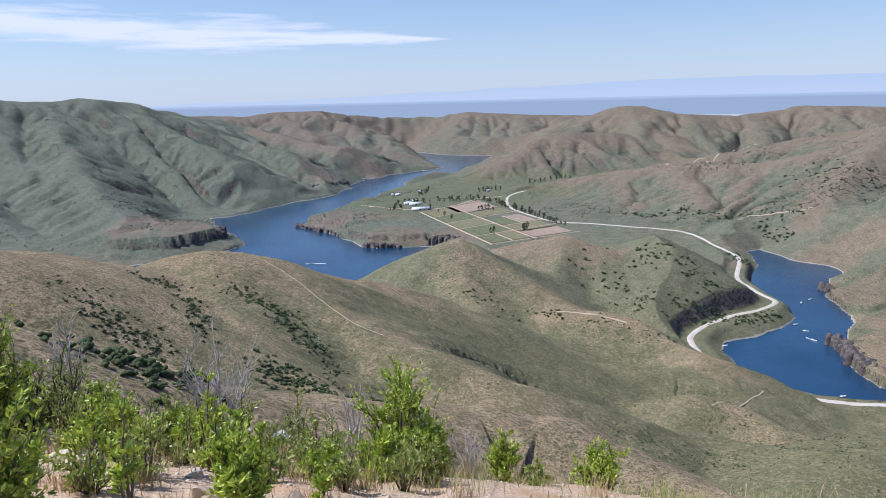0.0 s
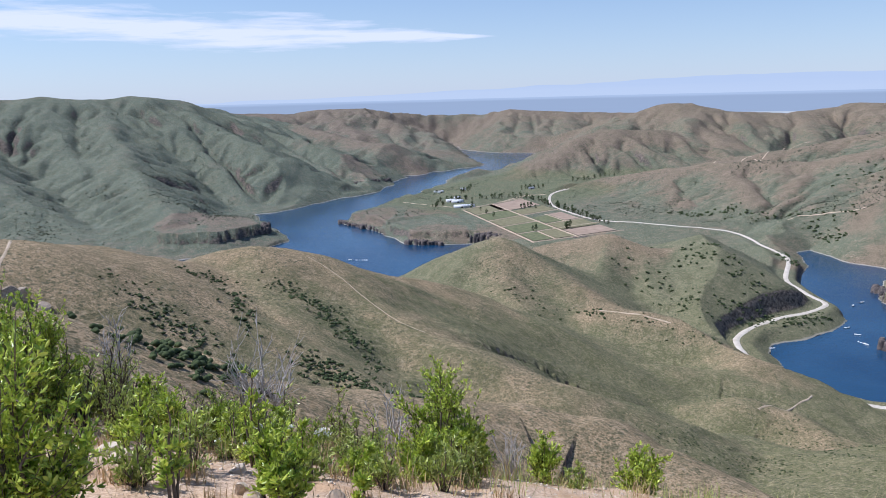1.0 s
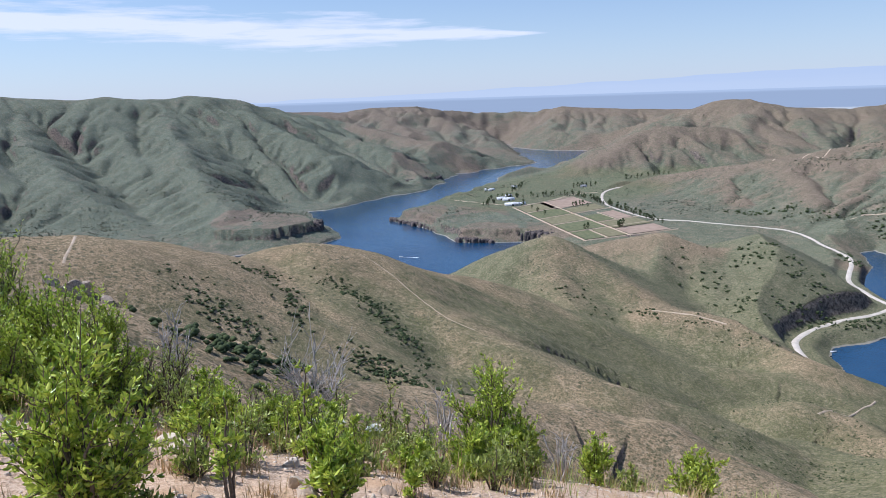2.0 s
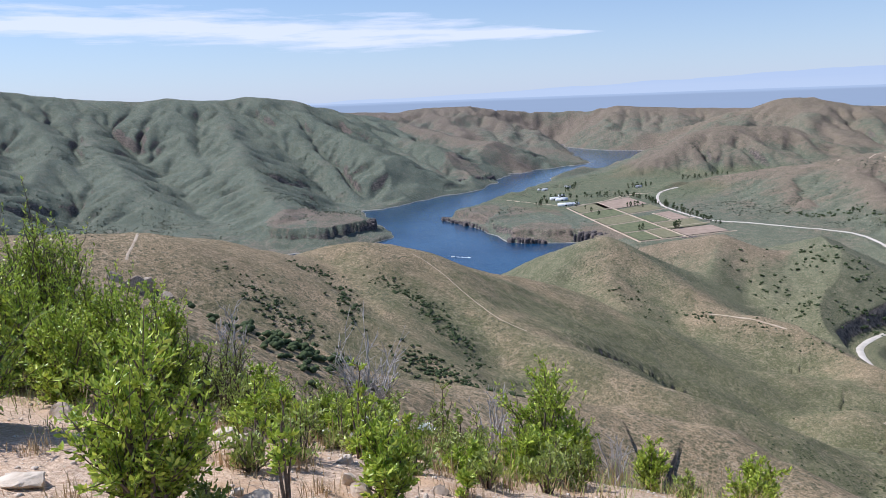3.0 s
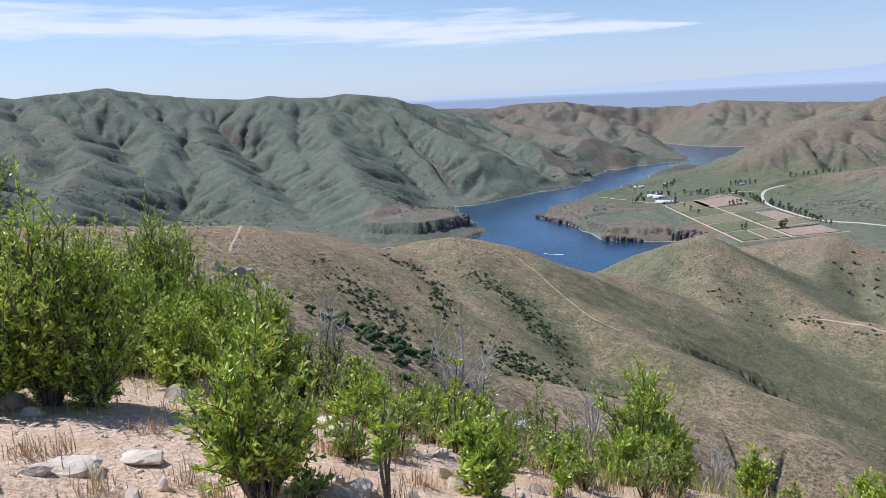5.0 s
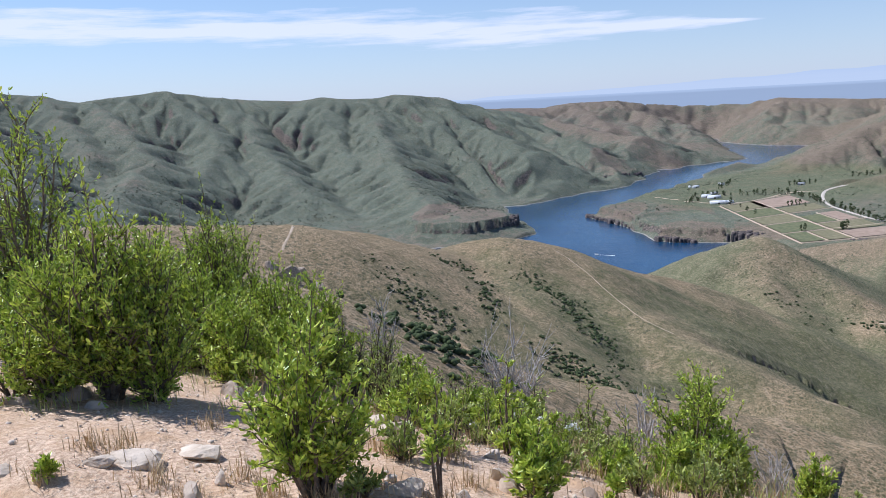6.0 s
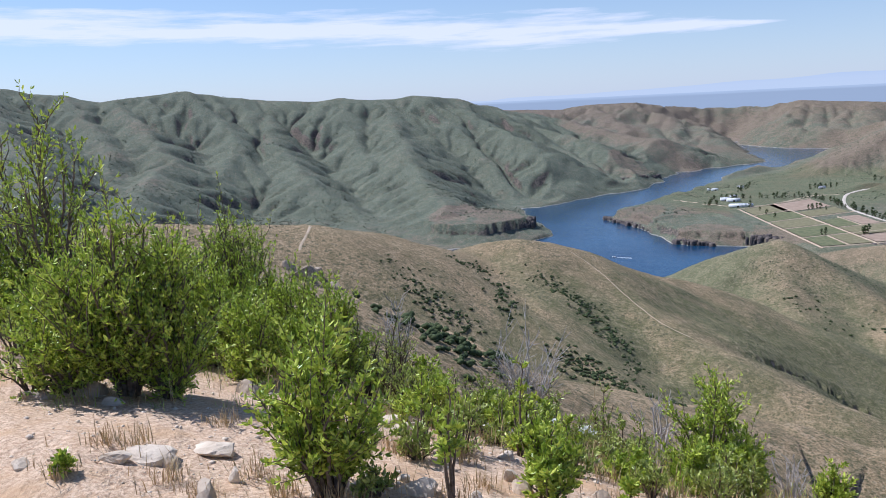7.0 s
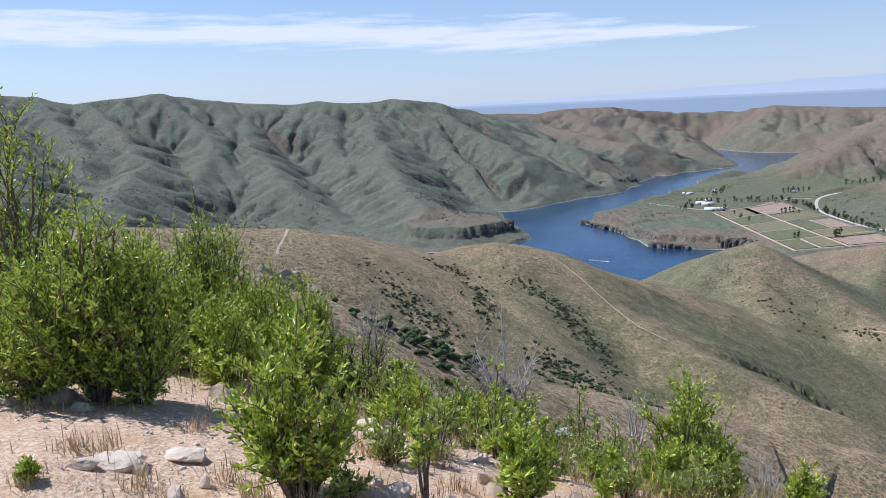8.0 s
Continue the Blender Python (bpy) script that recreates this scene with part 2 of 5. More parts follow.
# low hill by the road
ridge(0.42, 14, (60, 0.14), 0.5, (113, 487, 43), (149, 477, 53), (173, 480, 56), (193, 472, 50), (212, 431, 49))
# shrub dotted hill
ridge(0.42, 14, (50, 0.14), 0.15, (55, 325, 92), (111, 353, 86), (133, 367, 83), (152, 348, 82), (166, 308, 85))
# lower right slope
ridge(0.42, 14, (50, 0.14), 0.2, (138, 255, 112), (176, 279, 111), (210, 305, 102), (273, 333, 90))
# cone hill
ridge(0.52, 9, (70, 0.07), 0.55, (-115, 953, 23), (-67, 918, 45), (-33, 869, 71), (13, 800, 107), (39, 779, 98), (88, 735, 74), (117, 700, 60))
# front arm of the cone
ridge(0.52, 12, (70, 0.07), 0.5, (13, 800, 107), (20, 720, 80), (32, 639, 63))
# tan shoulder
ridge(0.45, 10, (60, 0.12), 0.75, (103, 682, 60), (142, 665, 62), (174, 647, 58), (203, 628, 57), (208, 584, 50))
# green shoulder
ridge(0.45, 10, (60, 0.13), 0.3, (70, 515, 60), (113, 548, 57), (149, 550, 53), (180, 551, 48), (211, 529, 39))
# red hill behind the cone
ridge(0.4, 14, (70, 0.15), 1.0, (56, 958, 61), (107, 959, 71), (157, 947, 83), (198, 934, 71), (233, 931, 60))
# green hill above the road
ridge(0.5, 16, (70, 0.07), 0.2, (220, 986, 58), (273, 947, 77), (299, 917, 86), (313, 855, 76), (311, 780, 58), (311, 748, 51))
# arm of the green hill
ridge(0.5, 14, (60, 0.13), 0.2, (278, 940, 79), (254, 832, 53), (247, 729, 43))
# brown hill over the bend
ridge(0.42, 25, (110, 0.35), 0.9, (240, 1885, 36), (309, 1875, 46), (431, 1799, 76), (529, 1721, 94), (602, 1675, 102), (688, 1609, 103), (785, 1564, 126), (911, 1552, 174), (1072, 1569, 202))
# arm to the gully
ridge(0.42, 20, (120, 0.35), 0.8, (529, 1721, 93), (530, 1531, 67), (519, 1386, 42))
# green flank
ridge(0.45, 20, (120, 0.3), 0.4, (785, 1564, 123), (660, 1413, 78), (547, 1289, 46), (452, 1144, 31))
# red upland
ridge(0.25, 40, (160, 0.3), 1.0, (690, 2194, 51), (852, 2190, 84), (1013, 2121, 122), (1164, 1984, 159))
# hill across the inlet
ridge(0.5, 18, (80, 0.3), 1.1, (452, 1058, 33), (525, 1079, 64), (598, 1097, 87), (655, 1100, 107), (768, 1110, 137))
# brown hill in the middle
ridge(0.4, 25, (150, 0.3), 1.0, (95, 2148, 24), (201, 2241, 75), (296, 2331, 118), (397, 2418, 139), (546, 2440, 133))
# long hill in the middle
ridge(0.28, 50, (220, 0.3), 1.1, (295, 3287, 74), (439, 3271, 113), (608, 3142, 156), (717, 3016, 201), (800, 2995, 204), (924, 2959, 171), (1153, 2985, 157), (1286, 3039, 166), (1476, 3063, 190), (1766, 3022, 180), (2029, 2973, 172))
# arms of the long hill
ridge(0.32, 30, (180, 0.3), 0.9, (738, 3011, 196), (744, 2699, 136), (778, 2481, 89))
# arm to the far shore
ridge(0.34, 30, (150, 0.3), 0.9, (439, 3271, 113), (290, 3237, 70), (164, 3146, 31))
# far tableland edge
ridge(0.22, 60, (260, 0.35), 1.2, (-1301, 3464, 202), (-947, 3783, 180), (-806, 3918, 196), (-523, 3966, 198), (5, 4050, 179), (367, 4084, 158), (827, 4118, 138), (1514, 3918, 119), (2427, 3550, 116))
# arm of the tableland
ridge(0.25, 40, (200, 0.35), 0.7, (4, 4050, 173), (-113, 3898, 107), (-222, 3743, 61))
# left range
ridge(0.5, 30, (150, 0.45), 0.15, (-2547, 1387, 375), (-2319, 1569, 353), (-2151, 1632, 358), (-2096, 1702, 338), (-1998, 1740, 327), (-1941, 1804, 303), (-1871, 1877, 314), (-1751, 1989, 325), (-1600, 2175, 287), (-1416, 2240, 274), (-1325, 2237, 280), (-1193, 2310, 267), (-1089, 2361, 276), (-1021, 2445, 264), (-1000, 2722, 227), (-932, 3166, 181))
# left arm
ridge(0.58, 10, (80, 0.35), 0.2, (-1193, 2310, 263), (-1007, 2012, 187), (-844, 1758, 124), (-742, 1585, 92), (-607, 1459, 56), (-501, 1339, 35))
# pyramid arm
ridge(0.58, 10, (80, 0.35), 0.2, (-1557, 2145, 273), (-1315, 1825, 182), (-1100, 1610, 119), (-962, 1462, 90), (-810, 1380, 42), (-722, 1315, 16))
# outer arm
ridge(0.58, 10, (80, 0.35), 0.3, (-1877, 1799, 304), (-1536, 1575, 211), (-1296, 1389, 149), (-1169, 1165, 117), (-1079, 1042, 100))
# outermost arm
ridge(0.58, 10, (80, 0.35), 0.3, (-2114, 1513, 344), (-1601, 1198, 241), (-1337, 1049, 176), (-1180, 926, 126))
# long arm
ridge(0.58, 10, (80, 0.35), 0.15, (-1019, 2392, 256), (-787, 2214, 181), (-573, 2020, 118), (-430, 1902, 74), (-394, 1859, 57))
# upper arm
ridge(0.58, 10, (80, 0.35), 0.25, (-985, 2728, 213), (-705, 2503, 149), (-448, 2307, 102), (-328, 2175, 60))
# dark cone by the narrows
ridge(0.42, 22, (120, 0.3), 0.6, (-780, 3103, 154), (-452, 2763, 99), (-308, 2582, 94), (-246, 2538, 95), (-147, 2446, 57), (-73, 2379, 38))
# near left arm
ridge(0.58, 10, (80, 0.35), 0.2, (-993, 1963, 161), (-853, 1754, 125), (-741, 1586, 95), (-649, 1463, 69), (-574, 1331, 50))
# arm
ridge(0.58, 10, (80, 0.35), 0.2, (-1751, 1989, 320), (-1487, 1820, 229), (-1289, 1657, 155), (-1180, 1553, 108), (-1117, 1475, 78))
# arm
ridge(0.58, 10, (80, 0.35), 0.15, (-1325, 2237, 276), (-1173, 2036, 196), (-1026, 1832, 131), (-884, 1625, 71), (-772, 1492, 38))
# arm
ridge(0.58, 10, (80, 0.35), 0.2, (-1090, 2361, 272), (-928, 2213, 189), (-778, 2058, 125), (-653, 1890, 69), (-582, 1787, 29))
# arm
ridge(0.55, 12, (80, 0.35), 0.25, (-1000, 2722, 223), (-754, 2488, 142), (-567, 2281, 88), (-454, 2153, 56))
# arm
ridge(0.58, 10, (80, 0.35), 0.3, (-1999, 1740, 324), (-1659, 1520, 222), (-1419, 1338, 160), (-1286, 1187, 111))
# arm
ridge(0.58, 10, (80, 0.35), 0.2, (-1601, 2174, 282), (-1425, 1869, 204), (-1262, 1551, 138), (-1186, 1419, 98))
# arm of the brown hill
ridge(0.5, 14, (80, 0.3), 0.9, (431, 1799, 74), (404, 1631, 52), (398, 1508, 33))
# arm of the brown hill
ridge(0.5, 14, (80, 0.3), 0.9, (309, 1875, 43), (308, 1712, 25), (319, 1568, 14))
# arm of the brown hill
ridge(0.5, 14, (80, 0.3), 0.8, (688, 1609, 101), (612, 1478, 72), (541, 1377, 48))
# arm of the brown hill
ridge(0.5, 14, (80, 0.3), 0.8, (912, 1552, 170), (794, 1412, 128), (690, 1309, 95), (600, 1220, 70))
# arm of the long hill
ridge(0.42, 16, (110, 0.3), 0.9, (608, 3142, 151), (470, 2862, 104), (409, 2669, 76))
# arm of the tableland
ridge(0.4, 16, (110, 0.3), 0.9, (-523, 3966, 192), (-460, 3671, 132), (-386, 3479, 92))
# arm of the tableland
ridge(0.4, 16, (110, 0.3), 0.9, (-862, 3906, 189), (-679, 3535, 134), (-531, 3257, 102))

LAKES = [
    np.array([(-260, 3877), (-182, 4071), (-125, 3712), (-86, 3255), (-35, 2965), (9, 2811), (-157, 2579), (-250, 2438), (-276, 2300), (-295, 2037), (-402, 1881), (-464, 1733), (-523, 1676), (-444, 1520), (-365, 1356), (-383, 1302), (-438, 1228), (-503, 1201), (-552, 1127), (-398, 1060), (-260, 1000), (-110, 972), (-20, 1042), (50, 1177), (74, 1241), (-24, 1306), (-134, 1308), (-193, 1414), (-254, 1496), (-302, 1549), (-274, 1618), (-237, 1708), (-202, 1879), (-148, 2149), (-74, 2402), (139, 2671), (250, 3048), (257, 3280), (50, 3373), (-40, 3501)], float),
    np.array([(492, 1194), (457, 1072), (421, 1000), (411, 927), (414, 887), (406, 839), (374, 796), (334, 769), (297, 751), (280, 726), (275, 677), (283, 634), (318, 601), (351, 591), (397, 583), (503, 563), (531, 596), (387, 623), (385, 663), (402, 738), (462, 809), (484, 881), (483, 935), (510, 983), (569, 1029), (573, 1083), (538, 1133), (525, 1218)], float)]
MESAS = [
    (np.array([(-552, 1250), (-467, 1266), (-405, 1336), (-446, 1428), (-538, 1469), (-587, 1409), (-613, 1311)], float), 34, 0.06),
    (np.array([(-136, 1309), (-83, 1293), (-14, 1305), (17, 1345), (-46, 1392), (-111, 1400), (-138, 1347)], float), 7, 0.05),
    (np.array([(-186, 1413), (-159, 1463), (-94, 1503), (-41, 1433), (-24, 1366), (-62, 1551), (-159, 1581), (-194, 1525)], float), 24, -0.02),
    (np.array([(-23, 1275), (44, 1247), (89, 1213), (209, 1263), (179, 1410), (-25, 1406)], float), 13, 0.02),
    (np.array([(-294, 1528), (-252, 1482), (-199, 1424), (-169, 1553), (-204, 1650), (-256, 1580)], float), 7, 0.05),
    (np.array([(-433, 2117), (-350, 2101), (-288, 2263), (-340, 2372), (-439, 2326)], float), 22, 0.05),
    (np.array([(471, 905), (470, 845), (489, 831), (555, 876), (623, 989), (531, 959)], float), 10, 0.03),
    (np.array([(394, 712), (379, 634), (388, 600), (480, 733), (446, 765)], float), 10, 0.03)]
ROAD = np.array([(298, 1942, 24.0), (226, 1891, 23.0), (173, 1819, 22.0), (151, 1731, 22.0), (148, 1613, 22.0), (179, 1498, 22.0), (218, 1415, 22.0), (280, 1374, 22.0), (342, 1329, 22.0), (411, 1291, 20.0), (430, 1246, 18.0), (435, 1186, 16.0), (442, 1120, 14.0), (435, 1077, 13.0), (394, 980, 12.0), (390, 932, 12.0), (390, 898, 12.0), (394, 862, 11.0), (359, 831, 11.0), (318, 807, 11.0), (282, 778, 11.0), (260, 752, 11.0), (249, 729, 11.0), (246, 690, 11.0), (251, 664, 11.0), (258, 642, 10.0), (266, 611, 9.0), (283, 594, 8.0), (308, 582, 7.0), (339, 572, 7.0), (384, 563, 7.0), (443, 545, 7.0)], float)
BENCHES = [(ROAD, 7.0)]
FIELD_Z = 20.0
FIELD = np.array([(-48, 1567), (89, 1737), (245, 1301), (78, 1203)], float)
GREEN = np.array([(-191, 1784), (-128, 2091), (134, 2263), (392, 2380), (515, 2147), (240, 1781), (154, 1725), (90, 1756), (-75, 1585)], float)


HEADLAND = np.array([(-304, 1552), (-193, 1412), (-134, 1304), (-24, 1300), (74, 1238), (209, 1263), (245, 1301), (150, 1700), (-75, 1750), (-202, 1879), (-240, 1700)], float)
EYE_Z = 260.0


def along(px, py, pts):
    """Distance to a polyline, length along it, and its height there."""
    best = np.full(px.shape, 1e18)
    s_out, z_out, c_out, run = np.zeros(px.shape), np.zeros(px.shape), np.zeros(px.shape), 0.0
    for a, b in zip(pts[:-1], pts[1:]):
        ex, ey = b[0] - a[0], b[1] - a[1]
        l2 = ex * ex + ey * ey
        dx, dy = px - a[0], py - a[1]
        q = np.clip((dx * ex + dy * ey) / l2, 0, 1)
        dx -= q * ex
        dy -= q * ey
        d = dx * dx + dy * dy
        m = np.nonzero(d < best)[0]
        best[m] = d[m]
        s_out[m] = run + q[m] * math.sqrt(l2)
        if len(a) > 2:
            z_out[m] = a[2] + (b[2] - a[2]) * q[m]
            c_out[m] = np.hypot(a[0] + ex * q[m], a[1] + ey * q[m])
        run += math.sqrt(l2)
    best = np.sqrt(best)
    return best, s_out, z_out, c_out


def shore(px, py, poly):
    """Signed distance to a closed shoreline, negative on the water."""
    closed = np.vstack([poly, poly[:1]])
    d = along(px, py, closed)[0]
    inside = np.zeros(px.shape, bool)
    for (ax, ay), (bx, by) in zip(closed[:-1], closed[1:]):
        cross = (ay > py) != (by > py)
        inside ^= cross & (px < (bx - ax) * (py - ay) / ((by - ay) if by != ay else 1e-9) + ax)
    return np.where(inside, -d, d)


def foreground(px, py):
    s = 0.25 * px + 0.97 * py
    z = EYE_Z - 1.5 - 0.06 * s - 0.42 * soft(s - 2.6, 0.5) - 0.2 * soft(s - 7.0, 1.0)
    return z + 0.10 * fnoise(px * 0.6, py * 0.6, 3, 4) + 0.02 * fnoise(px * 4, py * 4, 5, 3)


def hills(px, py):
    """The ridges alone: height, dryness of the grass, distance to the shore, and the wavering place."""
    r = np.hypot(px, py)
    wx = px + r * 0.012 * fnoise(px / 90, py / 90, 21, 2)
    wy = py + r * 0.012 * fnoise(px / 90, py / 90, 31, 2)
    ds = np.full(px.shape, 1e9)
    for poly in LAKES:
        ds = np.minimum(ds, shore(wx, wy, poly))
    k = 0.5 + 0.0028 * r
    far_ = step(1200, 1900, r)
    base = 3 + 12 * step(0, 160, ds) + 0.02 * np.clip(ds, 0, 900) + 60 * step(2600, 4200, r)
    top = base.copy()
    acc = np.ones(px.shape)
    tan = 0.35 + 0.35 * step(330, 480, px) * (1 - step(1100, 1300, py)) + 0.4 * step(2500, 3200, r)
    wsum = np.full(px.shape, 1.0)
    for n, (slope, round_, gully, dry, pts) in enumerate(RIDGES):
        reach = (pts[:, 2].max() + 5) / (slope * 0.7) + round_
        lo, hi = pts[:, :2].min(0) - reach, pts[:, :2].max(0) + reach
        m = np.nonzero((wx > lo[0]) & (wx < hi[0]) & (wy > lo[1]) & (wy < hi[1]))[0]
        if not len(m):
            continue
        d, s, z, rc = along(wx[m], wy[m], pts)
        fall = np.sqrt(d * d + round_ * round_) - round_
        # the north-facing lee side of the nearer ridges falls away more steeply
        lee = step(0, max(round_, 20), r[m] - rc) * step(0.4, 0.85, (r[m] - rc) / np.maximum(d, 1)) * (1 - step(900, 1200, rc))
        fallen = slope + lee * np.maximum(1.45 * (EYE_Z - z) / np.maximum(rc, 60) + 0.1 - slope, 0)
        lam, depth = gully
        way = pts[-1, :2] - pts[0, :2]
        way = way / np.hypot(*way)
        u, v = wx[m] * way[0] + wy[m] * way[1], wy[m] * way[0] - wx[m] * way[1]
        bend = u / lam + 0.3 * gnoise(v / lam * 0.7, u / lam * 0.6, 40 + n)
        g = 1 - np.abs(gnoise(bend, v / (lam * 4), 60 + n)) * 2.6 + 0.5 * (0.5 - np.abs(gnoise(bend * 2.7, v / (lam * 1.8), 90 + n)) * 2)
        zi = z - fallen * (fall + np.minimum(fall, 1.3 * lam) * np.clip(-1.9 * depth * (g - 0.4), -0.3, 0.7)) + np.minimum(fall, 60) * 0.10 * depth * gnoise(u / lam * 4.1, v / lam * 1.3, 120 + n)
        kk = k[m]
        old = top[m]
        # smooth maximum
        e = np.logaddexp(old / kk, zi / kk) * kk
        w = 1 / (1 + np.exp(np.clip(-(zi - old) / kk, -40, 40)))
        tan[m] = tan[m] * (1 - w) + w * dry * (np.exp(-fall / ((0.25 + 0.3 * far_[m]) * (z + 40))) + 0.2 + 0.2 * far_[m])
        top[m] = e
    return top, tan, ds, wx, wy


CARVED = []


def carve(x0, x1, y0, y1, cell, rounds, power, creep, seed):
    """Running water cuts branching gullies into the ridges; keeps how much the land falls on a square grid."""
    xs, ys = np.arange(x0, x1, cell), np.arange(y0, y1, cell)
    X, Y = np.meshgrid(xs, ys)
    top, _, ds, _, _ = hills(X.ravel(), Y.ravel())
    first = top.reshape(X.shape)
    z = first + 0.09 * cell * fnoise(X / (cell * 5), Y / (cell * 5), seed, 3)
    rows, cols = z.shape
    still = (ds.reshape(z.shape) < 0) | (first < 4)
    still[[0, -1]] = True
    still[:, [0, -1]] = True
    index = np.arange(z.size).reshape(z.shape)
    for _ in range(rounds):
        drop, goal, gap = np.zeros(z.shape), index.copy(), np.ones(z.shape)
        for dy in (-1, 0, 1):
            for dx in (-1, 0, 1):
                if dx or dy:
                    far = cell * math.hypot(dx, dy)
                    fall = (z - np.roll(z, (-dy, -dx), (0, 1))) / far
                    better = (fall > drop) & ~still
                    drop[better], gap[better] = fall[better], far
                    goal[better] = np.roll(index, (-dy, -dx), (0, 1))[better]
        order = np.argsort(z.ravel()).tolist()
        goals = goal.ravel().tolist()
        area = [cell * cell] * z.size
        for i in reversed(order):
            if goals[i] != i:
                area[goals[i]] += area[i]
        cut = (power * np.maximum(np.array(area) ** 0.5 - 1.6 * cell, 0) / gap.ravel()).tolist()
        h = z.ravel().tolist()
        for i in order:
            if goals[i] != i:
                h[i] = (h[i] + cut[i] * h[goals[i]]) / (1 + cut[i])
        z = np.array(h).reshape(z.shape)
        soft_ = np.roll(z, 1, 0) + np.roll(z, -1, 0) + np.roll(z, 1, 1) + np.roll(z, -1, 1) - 4 * z
        z = np.where(still, z, z + creep * soft_)
    edge = np.minimum(np.minimum(X - x0, x1 - X), np.minimum(Y - y0, y1 - Y))
    CARVED.append((x0, y0, cell, (z - first) * step(0, 12 * cell, edge)))


def carved(px, py):
    out = np.zeros(px.shape)
    for x0, y0, cell, grid in CARVED:
        u, v = (px - x0) / cell, (py - y0) / cell
        m = np.nonzero((u > 0) & (v > 0) & (u < grid.shape[1] - 1) & (v < grid.shape[0] - 1))[0]
        i, j = u[m].astype(int), v[m].astype(int)
        a, b = u[m] - i, v[m] - j
        out[m] += (grid[j, i] * (1 - a) + grid[j, i + 1] * a) * (1 - b) + (grid[j + 1, i] * (1 - a) + grid[j + 1, i + 1] * a) * b
    return out


def land(px, py):
    """Height of the land, and the dryness of its grass."""
    px, py = np.asarray(px, float), np.asarray(py, float)
    shape = px.shape
    px, py = px.ravel(), py.ravel()
    r = np.hypot(px, py)
    top, tan, ds, wx, wy = hills(px, py)
    top = top + carved(px, py) * step(210, 290, r)
    # banks and the lake bed
    z = np.where(ds < 0, -1 + np.maximum(ds * 0.3, -9), np.minimum(top, 0.6 + np.maximum(ds, 0) * 0.55))
    dh = shore(wx, wy, HEADLAND)
    crag = np.abs(fnoise(px / 26, py / 26, 81, 3))
    brink = np.maximum(ds - 7 - 16 * crag, 0)
    bluff = np.minimum(0.6 + 0.5 * np.maximum(ds, 0), 4.5) + np.minimum(1.7 * brink, 15.5 - 5 * step(60, 140, wx + 0.2 * wy - 260)) + 3 * crag
    z = np.where((dh < 0) & (ds > 0), np.maximum(z, bluff * step(0, 14, -dh)), z)
    for poly, height, lean in MESAS:
        dm = shore(wx, wy, poly)
        edge = dm + 5 * fnoise(px / 18, py / 18, 77, 2)
        cap = height + lean * np.clip(-dm, 0, 200) + 1.5 * fnoise(px / 40, py / 40, 55, 2)
        tan = np.where(edge < 12, np.where(edge < -6, 0.75, 0.3), tan)
        skirt = height * 0.55 * np.clip(1 - edge / (height * 1.3), 0, 1)
        z = np.maximum(z, np.where(ds > -2, np.where(edge < 0, cap, skirt), z))
    for pts, width in BENCHES:
        d, _, zr, _ = along(px, py, pts)
        z = z + (zr - z) * (1 - step(width, width * 3.2, d))
    df = shore(px, py, FIELD)
    z = z + (FIELD_Z - z) * (1 - step(5, 60, df))
    small = step(60, 400, r) * step(0, 40, df)
    far = step(700, 1500, r) * step(15, 60, z)
    ridged = 0.5 - np.abs(fnoise(px / 210, py / 210, 71, 4)) * 1.7
    z = z + far * 3 * ridged * step(0, 90, 190 - np.abs(z - 100))
    near = step(170, 420, r) * (1 - step(800, 1300, r)) * step(4, 30, z) * step(0, 60, df)
    z = z + near * 1.5 * (0.35 - np.abs(fnoise(px / 85, py / 85, 73, 3)) * 1.5)
    z = z + np.where(ds > 0, 1, 0) * (small * (1.1 * fnoise(px / 35, py / 35, 11, 3)) + step(20, 80, r) * 0.35 * fnoise(px / 9, py / 9, 13, 2)) * step(0, 25, ds)
    w = step(14, 45, r) * step(-60, 5, py) + (1 - step(-60, 5, py)) * step(60, 400, r)
    z = foreground(px, np.maximum(py, -30)) * (1 - w) + w * np.where(py < 0, np.maximum(z, 60), z)
    return z.reshape(shape), tan.reshape(shape), ds.reshape(shape)
carve(-2700, 1900, 950, 4300, 11, 13, 0.052, 0.025, 301)
carve(-420, 760, 170, 1150, 4, 10, 0.005, 0.11, 302)
# ---- the land as one sheet, and the lake ----
def grid_mesh(name, xs, ys, zs, close=False):
    rows, cols = xs.shape
    me = bpy.data.meshes.new(name)
    i = np.arange(rows * cols).reshape(rows, cols)
    if close:
        i = np.hstack([i, i[:, :1]])
    quads = np.stack([i[:-1, :-1], i[:-1, 1:], i[1:, 1:], i[1:, :-1]], -1).reshape(-1, 4)
    me.vertices.add(rows * cols)
    me.vertices.foreach_set("co", np.stack([xs, ys, zs], -1).astype(np.float32).ravel())
    me.loops.add(quads.size)
    me.loops.foreach_set("vertex_index", quads.astype(np.int32).ravel())
    me.polygons.add(len(quads))
    me.polygons.foreach_set("loop_start", np.arange(0, quads.size, 4, dtype=np.int32))
    me.polygons.foreach_set("use_smooth", np.ones(len(quads), bool))
    me.update(calc_edges=True)
    me.validate()
    return me


